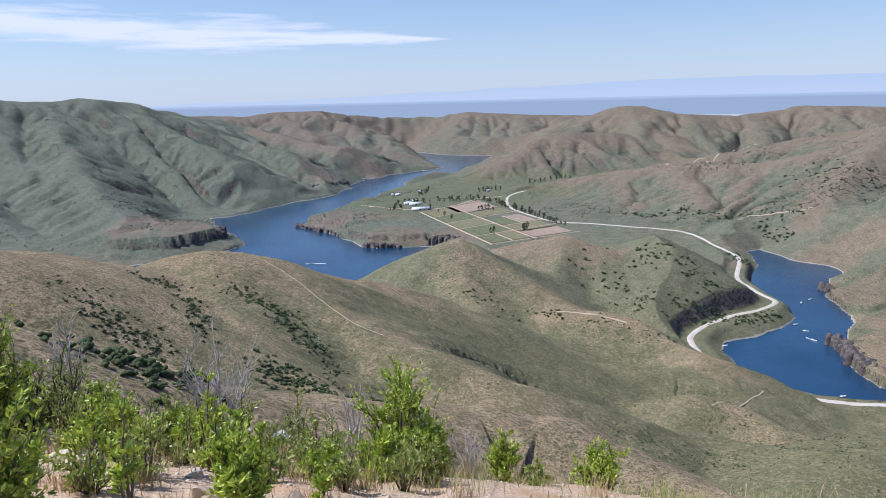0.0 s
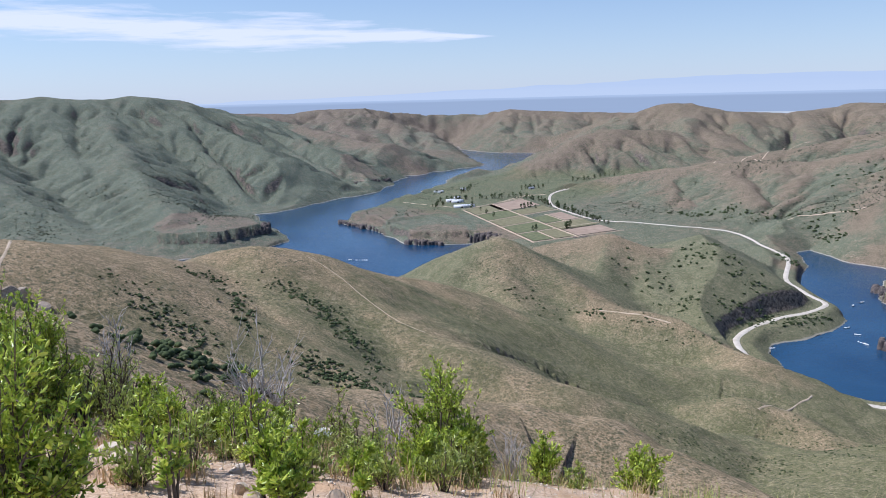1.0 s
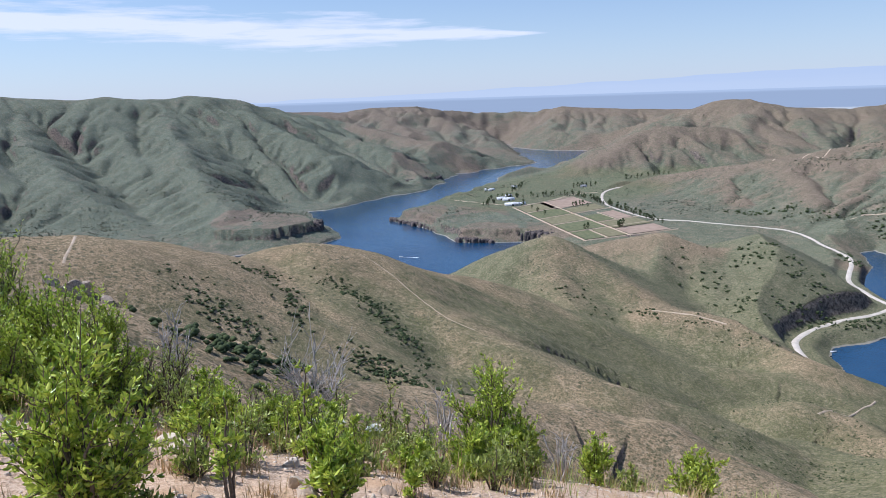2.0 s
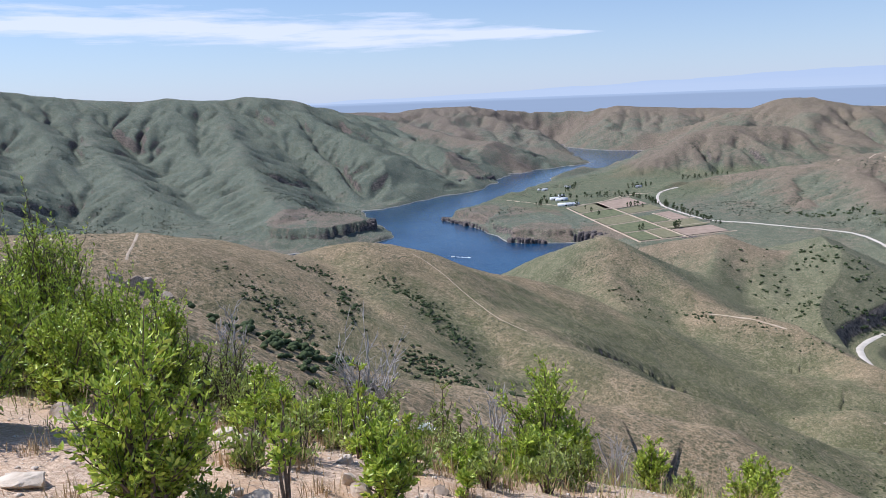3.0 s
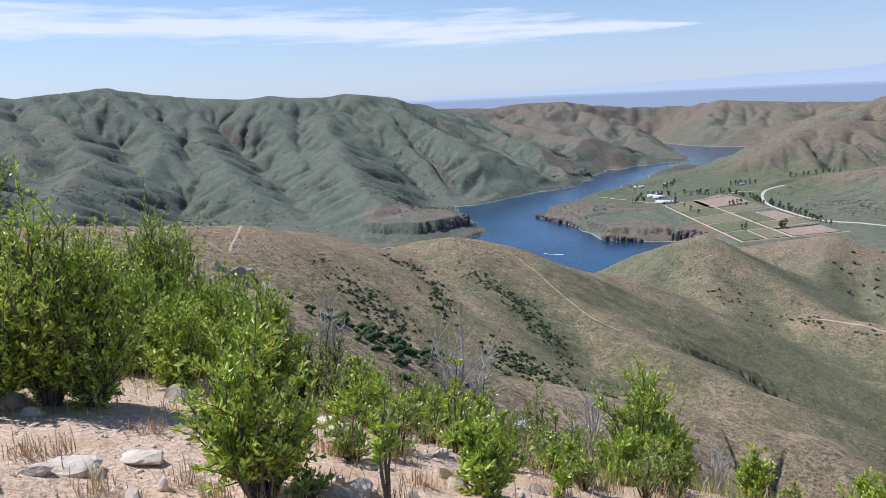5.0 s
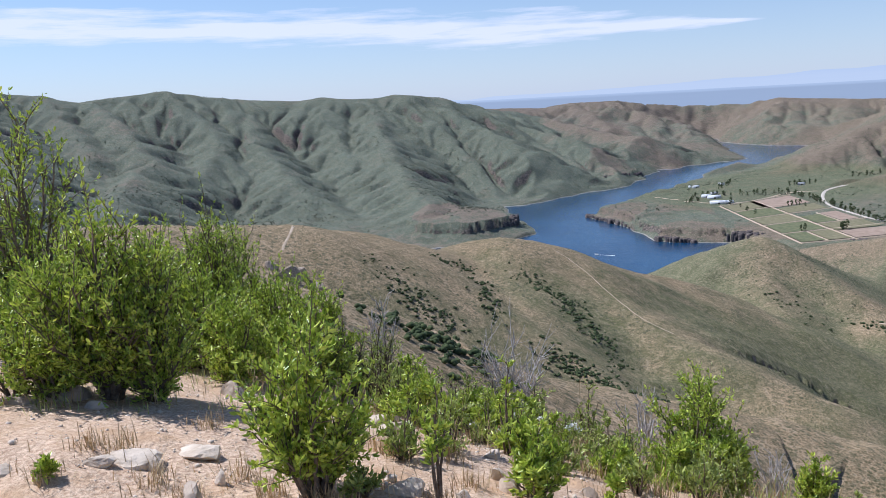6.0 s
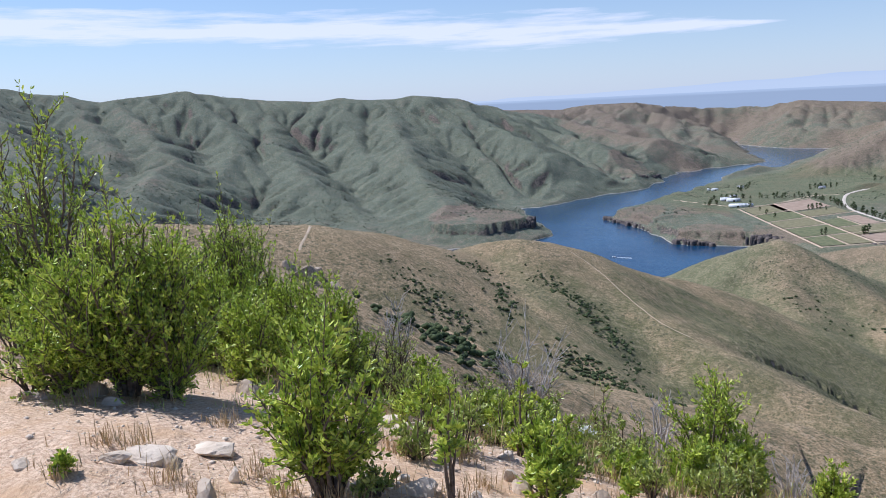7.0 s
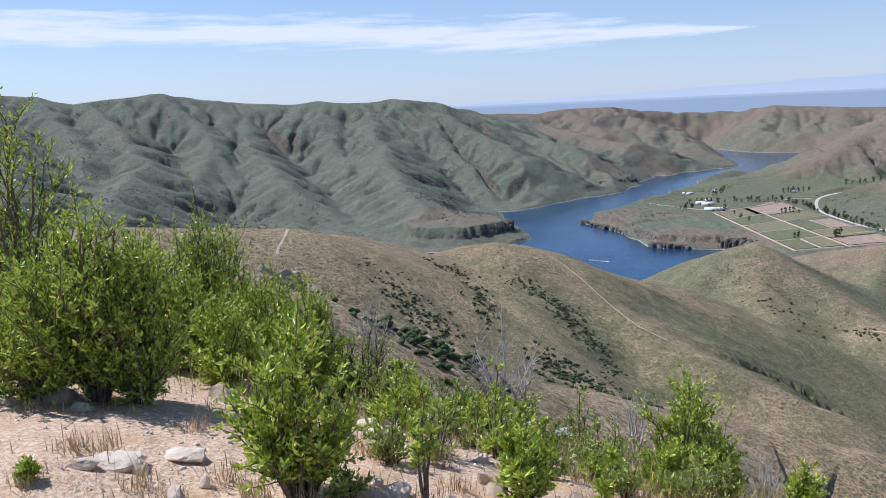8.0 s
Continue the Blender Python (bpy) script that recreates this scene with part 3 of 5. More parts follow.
fine_az = np.radians(np.linspace(-58, 36, COLS))
rest_az = np.radians(np.linspace(38, 300, 70))
AZ = np.concatenate([fine_az, rest_az])
radii = np.concatenate([np.geomspace(0.01, 0.3, 6, endpoint=False), np.geomspace(0.3, 12, 90, endpoint=False), np.geomspace(12, 60, 70, endpoint=False),
                        np.geomspace(60, 700, R1, endpoint=False), np.geomspace(700, 2600, R2, endpoint=False), np.geomspace(2600, 4700, R3)])
RR, AA = np.meshgrid(radii, AZ, indexing="ij")
GX, GY = RR * np.sin(AA), RR * np.cos(AA)
GZ, TAN, DS = land(GX, GY)
ground_mesh = grid_mesh("ground", GX, GY, GZ, close=True)
ground_mesh.flip_normals()
CUT = np.clip(-carved(GX.ravel(), GY.ravel()).reshape(GX.shape) / (2.0 + 0.004 * RR), 0, 1)
TAN = TAN - (0.45 - 0.25 * step(2000, 2800, RR)) * CUT
cover_attr = ground_mesh.color_attributes.new("cover", "FLOAT_COLOR", "POINT")
dirt = (1 - step(5.5, 11, RR + 1.5 * fnoise(GX, GY, 8, 3))) 
# share of painted haze, growing with distance from the eye
far_haze = np.clip(step(450, 1500, RR) * (0.75 + 0.25 * step(0.2, -0.35, np.sin(AA) - 0.1)), 0, 1)
irrigated = (1 - step(0, 150, shore(GX.ravel(), GY.ravel(), GREEN).reshape(GX.shape) + 60 * fnoise(GX / 80, GY / 80, 91, 2)))
irrigated = 0.5 * irrigated * (1 - step(32, 48, GZ))
cover_attr.data.foreach_set("color", np.stack([TAN, far_haze, dirt, irrigated], -1).astype(np.float32).ravel())
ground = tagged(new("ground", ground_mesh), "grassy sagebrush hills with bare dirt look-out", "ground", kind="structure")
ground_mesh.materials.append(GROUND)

wr, wa = np.meshgrid(np.linspace(300, 4500, 60), np.radians(np.linspace(-60, 60, 120)), indexing="ij")
water_mesh = grid_mesh("water", wr * np.sin(wa), wr * np.cos(wa), np.zeros_like(wr))
water_mesh.flip_normals()
water = tagged(new("water", water_mesh), "calm blue reservoir water between the hills", "water", kind="structure")
water_mesh.materials.append(WATER)
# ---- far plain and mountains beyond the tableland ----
# distance haze is the emission colour itself; the strips glow and take no sunlight
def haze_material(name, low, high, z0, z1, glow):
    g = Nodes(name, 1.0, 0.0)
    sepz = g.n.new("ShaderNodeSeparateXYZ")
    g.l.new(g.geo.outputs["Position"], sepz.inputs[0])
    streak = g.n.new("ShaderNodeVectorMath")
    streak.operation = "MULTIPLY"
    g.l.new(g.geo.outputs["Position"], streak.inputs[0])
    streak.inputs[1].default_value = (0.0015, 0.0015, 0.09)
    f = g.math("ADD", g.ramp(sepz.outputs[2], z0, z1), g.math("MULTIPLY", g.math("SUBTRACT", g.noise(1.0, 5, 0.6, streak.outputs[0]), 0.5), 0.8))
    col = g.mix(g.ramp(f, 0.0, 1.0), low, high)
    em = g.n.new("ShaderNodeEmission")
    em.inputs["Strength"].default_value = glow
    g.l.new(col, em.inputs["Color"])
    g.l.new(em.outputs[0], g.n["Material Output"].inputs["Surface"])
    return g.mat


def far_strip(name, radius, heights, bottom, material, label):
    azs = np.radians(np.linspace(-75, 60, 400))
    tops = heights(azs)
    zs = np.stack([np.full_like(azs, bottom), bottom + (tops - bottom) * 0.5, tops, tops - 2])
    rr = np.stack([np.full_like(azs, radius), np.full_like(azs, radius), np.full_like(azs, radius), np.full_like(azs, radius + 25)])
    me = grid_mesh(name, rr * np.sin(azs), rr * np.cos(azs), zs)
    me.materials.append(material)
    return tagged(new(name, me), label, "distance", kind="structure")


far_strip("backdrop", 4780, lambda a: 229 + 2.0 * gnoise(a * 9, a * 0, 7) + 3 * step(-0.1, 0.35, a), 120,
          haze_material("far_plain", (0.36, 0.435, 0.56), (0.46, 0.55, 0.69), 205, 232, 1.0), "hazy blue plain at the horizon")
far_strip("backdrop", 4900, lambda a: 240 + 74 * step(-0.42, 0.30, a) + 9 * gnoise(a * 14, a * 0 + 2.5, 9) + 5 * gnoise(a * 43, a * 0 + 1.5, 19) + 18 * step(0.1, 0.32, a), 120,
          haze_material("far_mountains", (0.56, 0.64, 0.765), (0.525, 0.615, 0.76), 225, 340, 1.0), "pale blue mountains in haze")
# ---- roads, tracks, cliffs and shrubs on the hills ----
def smooth_line(pts, each):
    pts = np.array(pts, float)
    out = []
    for i in range(len(pts) - 1):
        p0, p1, p2, p3 = pts[max(i - 1, 0)], pts[i], pts[i + 1], pts[min(i + 2, len(pts) - 1)]
        n = max(2, int(np.hypot(*(p2 - p1)[:2]) / each))
        for t in np.linspace(0, 1, n, endpoint=False):
            out.append(0.5 * ((2 * p1) + (p2 - p0) * t + (2 * p0 - 5 * p1 + 4 * p2 - p3) * t * t + (3 * p1 - p0 - 3 * p2 + p3) * t ** 3))
    out.append(pts[-1])
    return np.array(out)


def ribbon(name, line, width, lift, material, label, category):
    xy = line[:, :2]
    d = np.gradient(xy, axis=0)
    d /= np.maximum(np.hypot(d[:, 0], d[:, 1])[:, None], 1e-6)
    side = np.stack([-d[:, 1], d[:, 0]], 1)
    wob = width * (1 + 0.18 * gnoise(xy[:, 0] / 25, xy[:, 1] / 25, 4))[:, None]
    cols = [xy + side * wob * q for q in (-0.5, -0.25, 0, 0.25, 0.5)]
    xs, ys = np.stack([c[:, 0] for c in cols], 1), np.stack([c[:, 1] for c in cols], 1)
    zs = land(xs, ys)[0]
    zs = np.maximum(zs, zs.mean(1, keepdims=True) - 0.05 * width) + lift
    zs[:, 0] -= lift * 1.5
    zs[:, -1] -= lift * 1.5
    me = grid_mesh(name, xs, ys, zs)
    me.materials.append(material)
    return tagged(new(name, me), label, category, kind="structure")


ribbon("road", smooth_line(ROAD, 8), 7.5, 0.7, ROADMAT, "pale gravel road winding along the shore", "road")


def track(width, label, *pts):
    near = math.hypot(*pts[0]) < 500
    ribbon("track", smooth_line(pts, 4 if near else 10), width, 0.12 if near else 0.5, TRAIL, label, "track")


SHRUBS = []


def thicket(x0, y0, x1, y1, count, size, spread):
    """Shrubs scattered along a line on the slope."""
    rng = np.random.default_rng(int(abs(x0 * 31 + y1 * 7)))
    t = rng.random(count)
    px = x0 + (x1 - x0) * t + rng.normal(0, spread * 0.5, count)
    py = y0 + (y1 - y0) * t + rng.normal(0, spread * 0.5, count)
    SHRUBS.append(np.stack([px, py, size * rng.uniform(0.5, 1.15, count)], 1))


def clump_shape(rng, lumps):
    """A low uneven shrub of several tufts: unit radius, resting on the ground."""
    vs, fs = [], []
    for k in range(lumps):
        a, rad = rng.uniform(0, 6.28), rng.uniform(0, 0.6)
        cx, cy, cz, s = rad * math.cos(a), rad * math.sin(a), rng.uniform(0.2, 0.75), rng.uniform(0.3, 0.5)
        b = len(vs)
        ring = [(rng.uniform(0.75, 1.25), i * 1.2566 + rng.uniform(-0.3, 0.3)) for i in range(5)]
        vs.append((cx, cy, cz - s * 0.9))
        vs += [(cx + s * q * math.cos(w), cy + s * q * math.sin(w), cz - 0.3 * s + rng.uniform(-0.15, 0.15) * s) for q, w in ring]
        vs += [(cx + 0.7 * s * q * math.cos(w + 0.6), cy + 0.7 * s * q * math.sin(w + 0.6), cz + 0.5 * s + rng.uniform(-0.2, 0.2) * s) for q, w in ring]
        vs.append((cx + rng.uniform(-0.2, 0.2) * s, cy, cz + s))
        for i in range(5):
            j = (i + 1) % 5
            fs += [(b, b + 1 + j, b + 1 + i), (b + 1 + i, b + 1 + j, b + 6 + i), (b + 1 + j, b + 6 + j, b + 6 + i), (b + 6 + i, b + 6 + j, b + 11)]
    return np.array(vs), np.array(fs)


def scatter(name, pts, shapes, material, label, category, seed):
    """Many copies of small shapes joined into one mesh. pts: x, y, size."""
    rng = np.random.default_rng(seed)
    z = land(pts[:, 0], pts[:, 1])[0]
    V, Fc, n = [], [], 0
    for (x, y, s), zz in zip(pts, z):
        v, f = shapes[rng.integers(len(shapes))]
        a = rng.uniform(0, 6.28)
        c, q = math.cos(a) * s, math.sin(a) * s
        V.append(np.stack([v[:, 0] * c - v[:, 1] * q + x, v[:, 0] * q + v[:, 1] * c + y, v[:, 2] * s * 0.8 + zz - 0.1 * s], 1))
        Fc.append(f + n)
        n += len(v)
    V, Fc = np.vstack(V).astype(np.float32), np.vstack(Fc).astype(np.int32)
    return tagged(new(name, tri_mesh(name, V, Fc, material)), label, category, kind="stuff")


def tri_mesh(name, V, Fc, *materials):
    me = bpy.data.meshes.new(name)
    k = Fc.shape[1]
    me.vertices.add(len(V))
    me.vertices.foreach_set("co", np.asarray(V, np.float32).ravel())
    me.loops.add(Fc.size)
    me.loops.foreach_set("vertex_index", np.asarray(Fc, np.int32).ravel())
    me.polygons.add(len(Fc))
    me.polygons.foreach_set("loop_start", np.arange(0, Fc.size, k, dtype=np.int32))
    me.update(calc_edges=True)
    for m in materials:
        me.materials.append(m)
    return me


track(1.2, 'pale footpath on the ridge', (-183.5, 277.2), (-179.5, 269.6), (-176.3, 261.9), (-173.6, 254.1), (-171.4, 249.8))
track(0.55, 'worn path down the spur', (-101.5, 417.8), (-83.0, 406.4), (-64.7, 388.6), (-46.1, 367.5), (-30.2, 359.7))
track(1.5, 'dirt track over the shoulder', (105.1, 678.9), (136.3, 662.6), (163.3, 645.8))
track(1.6, 'dirt track to the shore road', (177.8, 472.0), (218.3, 514.7), (243.1, 542.8))
track(4, 'dirt road on the brown hill', (513.9, 1714.9), (736.0, 2183.4), (782.5, 2154.6), (1005.3, 2584.7), (1064.8, 2545.3))
track(3, 'track across the green flank', (501.4, 1297.5), (548.8, 1293.9), (597.2, 1272.2), (628.0, 1257.3))
track(5, 'gravel farm road', (-183.7, 1699.3), (-101.8, 1628.6), (-39.5, 1606.3), (22.3, 1657.0), (91.0, 1769.6), (145.8, 1784.3))
thicket(-131, 267, -100, 255, 120, 1.3, 12)
thicket(-141, 340, -133, 362, 54, 1.2, 8)
thicket(-120, 339, -97, 288, 72, 1.5, 8)
thicket(-110, 372, -81, 357, 90, 1.3, 9)
thicket(-81, 357, -53, 322, 135, 1.4, 11)
thicket(-71, 282, -45, 269, 165, 1.4, 11)
thicket(-53, 322, -13, 139, 90, 1.2, 8)
thicket(-141, 271, -138, 283, 30, 1.0, 12)
thicket(-41, 85, -33, 88, 75, 1.2, 8)
thicket(75, 304, 143, 315, 195, 0.7, 20)
thicket(177, 466, 199, 417, 165, 0.8, 26)
thicket(206, 432, 165, 271, 180, 0.8, 26)
thicket(173, 894, 231, 757, 60, 3, 30)
thicket(243, 912, 310, 820, 90, 3, 30)
thicket(261, 793, 323, 801, 70, 2.6, 18)
thicket(319, 790, 389, 826, 70, 2.4, 12)
thicket(80, 691, 113, 661, 24, 2.4, 9)
thicket(13, 694, 66, 681, 30, 2.0, 35)
thicket(138, 478, 207, 530, 60, 0.8, 14)
thicket(135, 659, 190, 616, 40, 1.6, 16)
thicket(437, 1122, 440, 1024, 40, 3.5, 12)
thicket(365, 1466, 474, 1426, 50, 4, 16)
thicket(452, 1425, 607, 1252, 60, 4, 20)
thicket(714, 1486, 774, 1315, 70, 4, 50)
thicket(541, 1274, 567, 1201, 40, 4, 20)
rng = np.random.default_rng(5)
CLUMPS = [clump_shape(rng, 5) for _ in range(6)]
TUFTS = [clump_shape(rng, 2) for _ in range(6)]
allshrubs = np.vstack(SHRUBS)
keep = land(allshrubs[:, 0], allshrubs[:, 1])[2] > 4
scatter("hill_shrubs", allshrubs[keep], CLUMPS, SHRUB, "dark green shrubs clustered in the hillside gullies", "shrubs", 6)


def sprinkle(count, r0, r1, size, seed, patch):
    """Low brush thinly spread over the slopes, thicker in patches."""
    q = np.random.default_rng(seed)
    az_, rr_ = np.radians(q.uniform(-56, 34, count)), np.exp(q.uniform(math.log(r0), math.log(r1), count))
    x, y = rr_ * np.sin(az_), rr_ * np.cos(az_)
    draw = np.clip(-carved(x, y) / (3 + 0.002 * rr_), 0, 1.2)
    ok = (fnoise(x / patch, y / patch, seed, 3) + 0.5 * draw + q.normal(0, 0.15, count)) > 0.28
    x, y = x[ok], y[ok]
    z, tn, dd = land(x, y)
    ok = (dd > 4) & (shore(x, y, FIELD) > 12)
    return np.stack([x[ok], y[ok], size * q.uniform(0.4, 1.2, ok.sum())], 1)


scatter("sagebrush", np.vstack([sprinkle(26000, 190, 700, 0.5, 11, 60), sprinkle(30000, 650, 1500, 1.3, 12, 120), sprinkle(60000, 1400, 3200, 2.9, 13, 200)]), TUFTS, SAGEBRUSH,
        "grey-green sagebrush spread over the hillsides", "sagebrush", 8)


def cliff(label, height, foot, *pts):
    """A band of upright basalt columns of uneven height along a line."""
    q = np.random.default_rng(int(abs(pts[0][0] * 13 + pts[0][1])))
    line = smooth_line(pts, 5)
    V, Fc = [], []
    for p in line:
        tall = 0.85 + 0.25 * math.sin(p[0] * 0.05 + 1.3 * math.sin(p[1] * 0.04))
        for k in range(9):
            w = q.uniform(1.6, 4.2) * (1.3 if k < 3 else 0.8)
            cx, cy = p[0] + q.normal(0, 3.2), p[1] + q.normal(0, 3.4)
            n, a0, top = 6, q.uniform(0, 1), foot + height * tall * (q.uniform(0.8, 1.02) if k < 5 else q.uniform(0.25, 0.75))
            b = len(V)
            for zz, sc in ((foot - 4, 1.3), (foot + (top - foot) * 0.6, 1.05), (top, 0.8)):
                V += [(cx + w * sc * math.cos(a0 + i * 1.047) * q.uniform(0.85, 1.15), cy + w * sc * math.sin(a0 + i * 1.047), zz) for i in range(n)]
            V.append((cx, cy, top + 0.4))
            for k in (0, 6):
                for i in range(n):
                    j = (i + 1) % n
                    Fc += [(b + k + i, b + k + j, b + k + 6 + j), (b + k + i, b + k + 6 + j, b + k + 6 + i)]
            Fc += [(b + 12 + i, b + 12 + (i + 1) % n, b + 18) for i in range(n)]
    ob = new("cliff", tri_mesh("cliff", np.array(V), np.array(Fc), BASALT))
    return tagged(ob, label, "cliff", group="basalt cliffs")
cliff('dark basalt cliff under the flat-topped bluff', 24, 10, (-568, 1279), (-524, 1284), (-477, 1288), (-439, 1325), (-410, 1343), (-416, 1395))
cliff('dark basalt cliff by the narrow arm of the lake', 16, 6, (-436, 2127), (-369, 2115), (-328, 2160), (-289, 2266))
cliff('low basalt cliff at the foot of the headland', 7, 1, (-136, 1309), (-94, 1304), (-54, 1315), (-14, 1320))
cliff('low basalt ledge at the tip of the headland', 6, 1, (-301, 1550), (-268, 1512), (-228, 1474), (-195, 1432))
cliff('broken basalt face on the headland', 12, 11, (-179, 1489), (-154, 1520), (-120, 1537), (-91, 1547))
cliff('dark basalt ledge behind the cone hill', 11, 9, (-14, 1300), (36, 1286), (73, 1250), (112, 1243), (160, 1252), (212, 1278))
cliff('basalt ledge on the far bank', 9, 1, (-257, 3820), (-190, 3924), (-126, 4036))
cliff('basalt ledge beside the inlet', 8, 1, (498, 959), (502, 929), (504, 907), (519, 895))
cliff('basalt ledge above the shore', 7, 4, (404, 735), (396, 693), (391, 655), (400, 636))
cliff('short basalt step on the headland', 7, 10, (-203, 1789), (-177, 1766), (-158, 1781))
TREE_ROWS = [((97, 1750), (226, 1369), 40, 3), ((-106, 1698), (84, 1752), 20, 3), ((-21, 1590), (20, 1470), 4, 3), ((-56, 1849), (-32, 1960), 8, 4), ((90, 1878), (150, 1926), 9, 6), ((-112, 1604), (-83, 1633), 7, 3), ((78, 1575), (83, 1574), 2, 3), ((96, 1588), (104, 1571), 3, 3), ((145, 1338), (153, 1325), 4, 3), ((242, 2022), (363, 2108), 9, 4), ((86, 1305), (91, 1316), 2, 2)]
SHEDS = [(-60, 1677, 20, 26, 12, 5, 1), (-49, 1607, 15, 32, 12, 4, 1), (-77, 1698, 20, 18, 10, 5, 1), (-31, 1613, 30, 20, 10, 4, 1), (-62, 1743, 20, 14, 9, 4, 0), (-112, 1931, 40, 16, 8, 4, 1), (-54, 1944, 10, 14, 8, 4, 0), (119, 1889, 10, 14, 9, 4, 0), (-127, 1946, 100, 14, 6, 3, 1)]
BOATS = [(387, 752, -70, 8), (-218, 1184, 175, 26), (457, 907, 20, 0), (440, 893, 60, 0), (393, 807, 10, 0), (393, 783, -30, 0), (289, 741, 10, 0), (339, 604, 15, 0)]
# ---- farm on the flat: fields, hedgerow trees, sheds; boats on the lake ----
def part(name, mesh, parent, label=""):
    ob = new(name, mesh)
    ob.parent = parent
    return tagged(ob, label)


def box_verts(x0, x1, y0, y1, z0, z1):
    v = [(x, y, z) for z in (z0, z1) for x, y in ((x0, y0), (x1, y0), (x1, y1), (x0, y1))]
    f = [(0, 1, 5, 4), (1, 2, 6, 5), (2, 3, 7, 6), (3, 0, 4, 7), (4, 5, 6, 7), (3, 2, 1, 0)]
    return np.array(v, float), np.array(f)


def quads(name, v, f, material):
    return tri_mesh(name, v, f, material)


FA, FB, FC, FD = FIELD[0], FIELD[1], FIELD[2], FIELD[3]


def in_field(u, v):
    return (FA * (1 - u) + FD * u) * (1 - v) + (FB * (1 - u) + FC * u) * v


CROP = [plain("crop_green", (0.11, 0.125, 0.06), (0.19, 0.19, 0.10), 0.15), plain("crop_olive", (0.17, 0.16, 0.085), (0.25, 0.22, 0.13), 0.15),
        plain("fallow_soil", (0.30, 0.22, 0.16), (0.40, 0.30, 0.225), 0.12)]
for x0, x1, y0, y1, kind in ((0.02, 0.2, 0.05, 0.46, 1), (0.02, 0.24, 0.4, 0.96, 2), (0.22, 0.4, 0.04, 0.46, 0), (0.27, 0.4, 0.5, 0.96, 1), (0.42, 0.58, 0.04, 0.46, 1),
                             (0.5, 0.66, 0.5, 0.72, 0), (0.48, 0.66, 0.75, 0.94, 2), (0.6, 0.78, 0.04, 0.46, 0), (0.68, 0.82, 0.5, 0.94, 1), (0.8, 0.97, 0.04, 0.24, 0),
                             (0.8, 0.97, 0.27, 0.46, 1), (0.84, 0.97, 0.5, 0.94, 2)):
    uu, vv = np.meshgrid(np.linspace(x0, x1, 9), np.linspace(y0, y1, 9), indexing="ij")
    pts = np.array([in_field(a, b) for a, b in zip(uu.ravel(), vv.ravel())])
    gx, gy = pts[:, 0].reshape(uu.shape), pts[:, 1].reshape(uu.shape)
    me = grid_mesh("crop_field", gx, gy, np.full_like(gx, FIELD_Z + 0.9))
    me.materials.append(CROP[kind])
    tagged(new("crop_field", me), ("green crop field", "olive green orchard field", "pinkish bare fallow field")[kind] + " edged by pale tracks", "field", group="farm fields", kind="structure")
for name_pts in (((0, 0.02), (1, 0.02)), ((0, 0.48), (1, 0.48)), ((0.0, 0), (0.0, 1)), ((0.21, 0.0), (0.21, 0.5)), ((0.41, 0.0), (0.41, 1)), ((0.59, 0), (0.59, 0.5)), ((0.67, 0.5), (0.67, 1)),
                 ((0.79, 0), (0.79, 1)), ((0.985, 0), (0.985, 1)), ((0.47, 0.73), (0.67, 0.73)), ((0.79, 0.255), (0.98, 0.255))):
    a, b = in_field(*name_pts[0]), in_field(*name_pts[1])
    ribbon("track", smooth_line([a, (a + b) / 2, b], 12), 3.4, 1.15, TRAIL, "pale dirt track between the farm fields", "track")


def tube(path, radii, sides):
    """A tapered tube along points, as vertices and triangles."""
    path = np.array(path, float)
    d = np.gradient(path, axis=0)
    d /= np.maximum(np.linalg.norm(d, axis=1)[:, None], 1e-9)
    up = np.array([0.31, 0.17, 0.93])
    s = np.cross(d, up)
    s /= np.maximum(np.linalg.norm(s, axis=1)[:, None], 1e-9)
    w = np.cross(s, d)
    ang = np.arange(sides) * (2 * math.pi / sides)
    v = path[:, None] + radii[:, None, None] * (np.cos(ang)[None, :, None] * s[:, None] + np.sin(ang)[None, :, None] * w[:, None])
    n = len(path)
    i = np.arange(n * sides).reshape(n, sides)
    j = np.roll(i, -1, 1)
    f = np.concatenate([np.stack([i[:-1], j[:-1], j[1:]], -1).reshape(-1, 3), np.stack([i[:-1], j[1:], i[1:]], -1).reshape(-1, 3)])
    return v.reshape(-1, 3), f


def joined(pieces):
    V, Fc, n = [], [], 0
    for v, f in pieces:
        V.append(v)
        Fc.append(f + n)
        n += len(v)
    return np.vstack(V), np.vstack(Fc)


def far_tree(seed):
    q = np.random.default_rng(seed)
    ob = tagged(new("tree"), "dark green broad tree standing along the farm road", "tree", group="farm trees")
    stems = [tube([(0, 0, -0.5), (0.1, 0, 2), (0.1, 0.1, 5)], np.array([0.35, 0.28, 0.1]), 6)]
    for k in range(4):
        a = k * 1.6 + q.uniform(0, 1)
        stems.append(tube([(0, 0, 2 + 0.5 * k), (math.cos(a), math.sin(a), 3.4 + 0.5 * k), (1.6 * math.cos(a), 1.6 * math.sin(a), 5 + 0.5 * k)], np.array([0.15, 0.1, 0.04]), 4))
    part("trunk", tri_mesh("trunk", *joined(stems), BARK), ob)
    lumps = []
    for k in range(16):
        a, h = q.uniform(0, 6.28), q.uniform(1.6, 8.5)
        rad = q.uniform(0.3, 2.6) * (1 - abs(h - 4) / 7)
        v, f = CLUMPS[k % 6]
        lumps.append((v * q.uniform(1.0, 1.7) + np.array([rad * math.cos(a), rad * math.sin(a), h - 0.6]), f))
    part("crown", tri_mesh("crown", *joined(lumps), SHRUB), ob)
    return ob


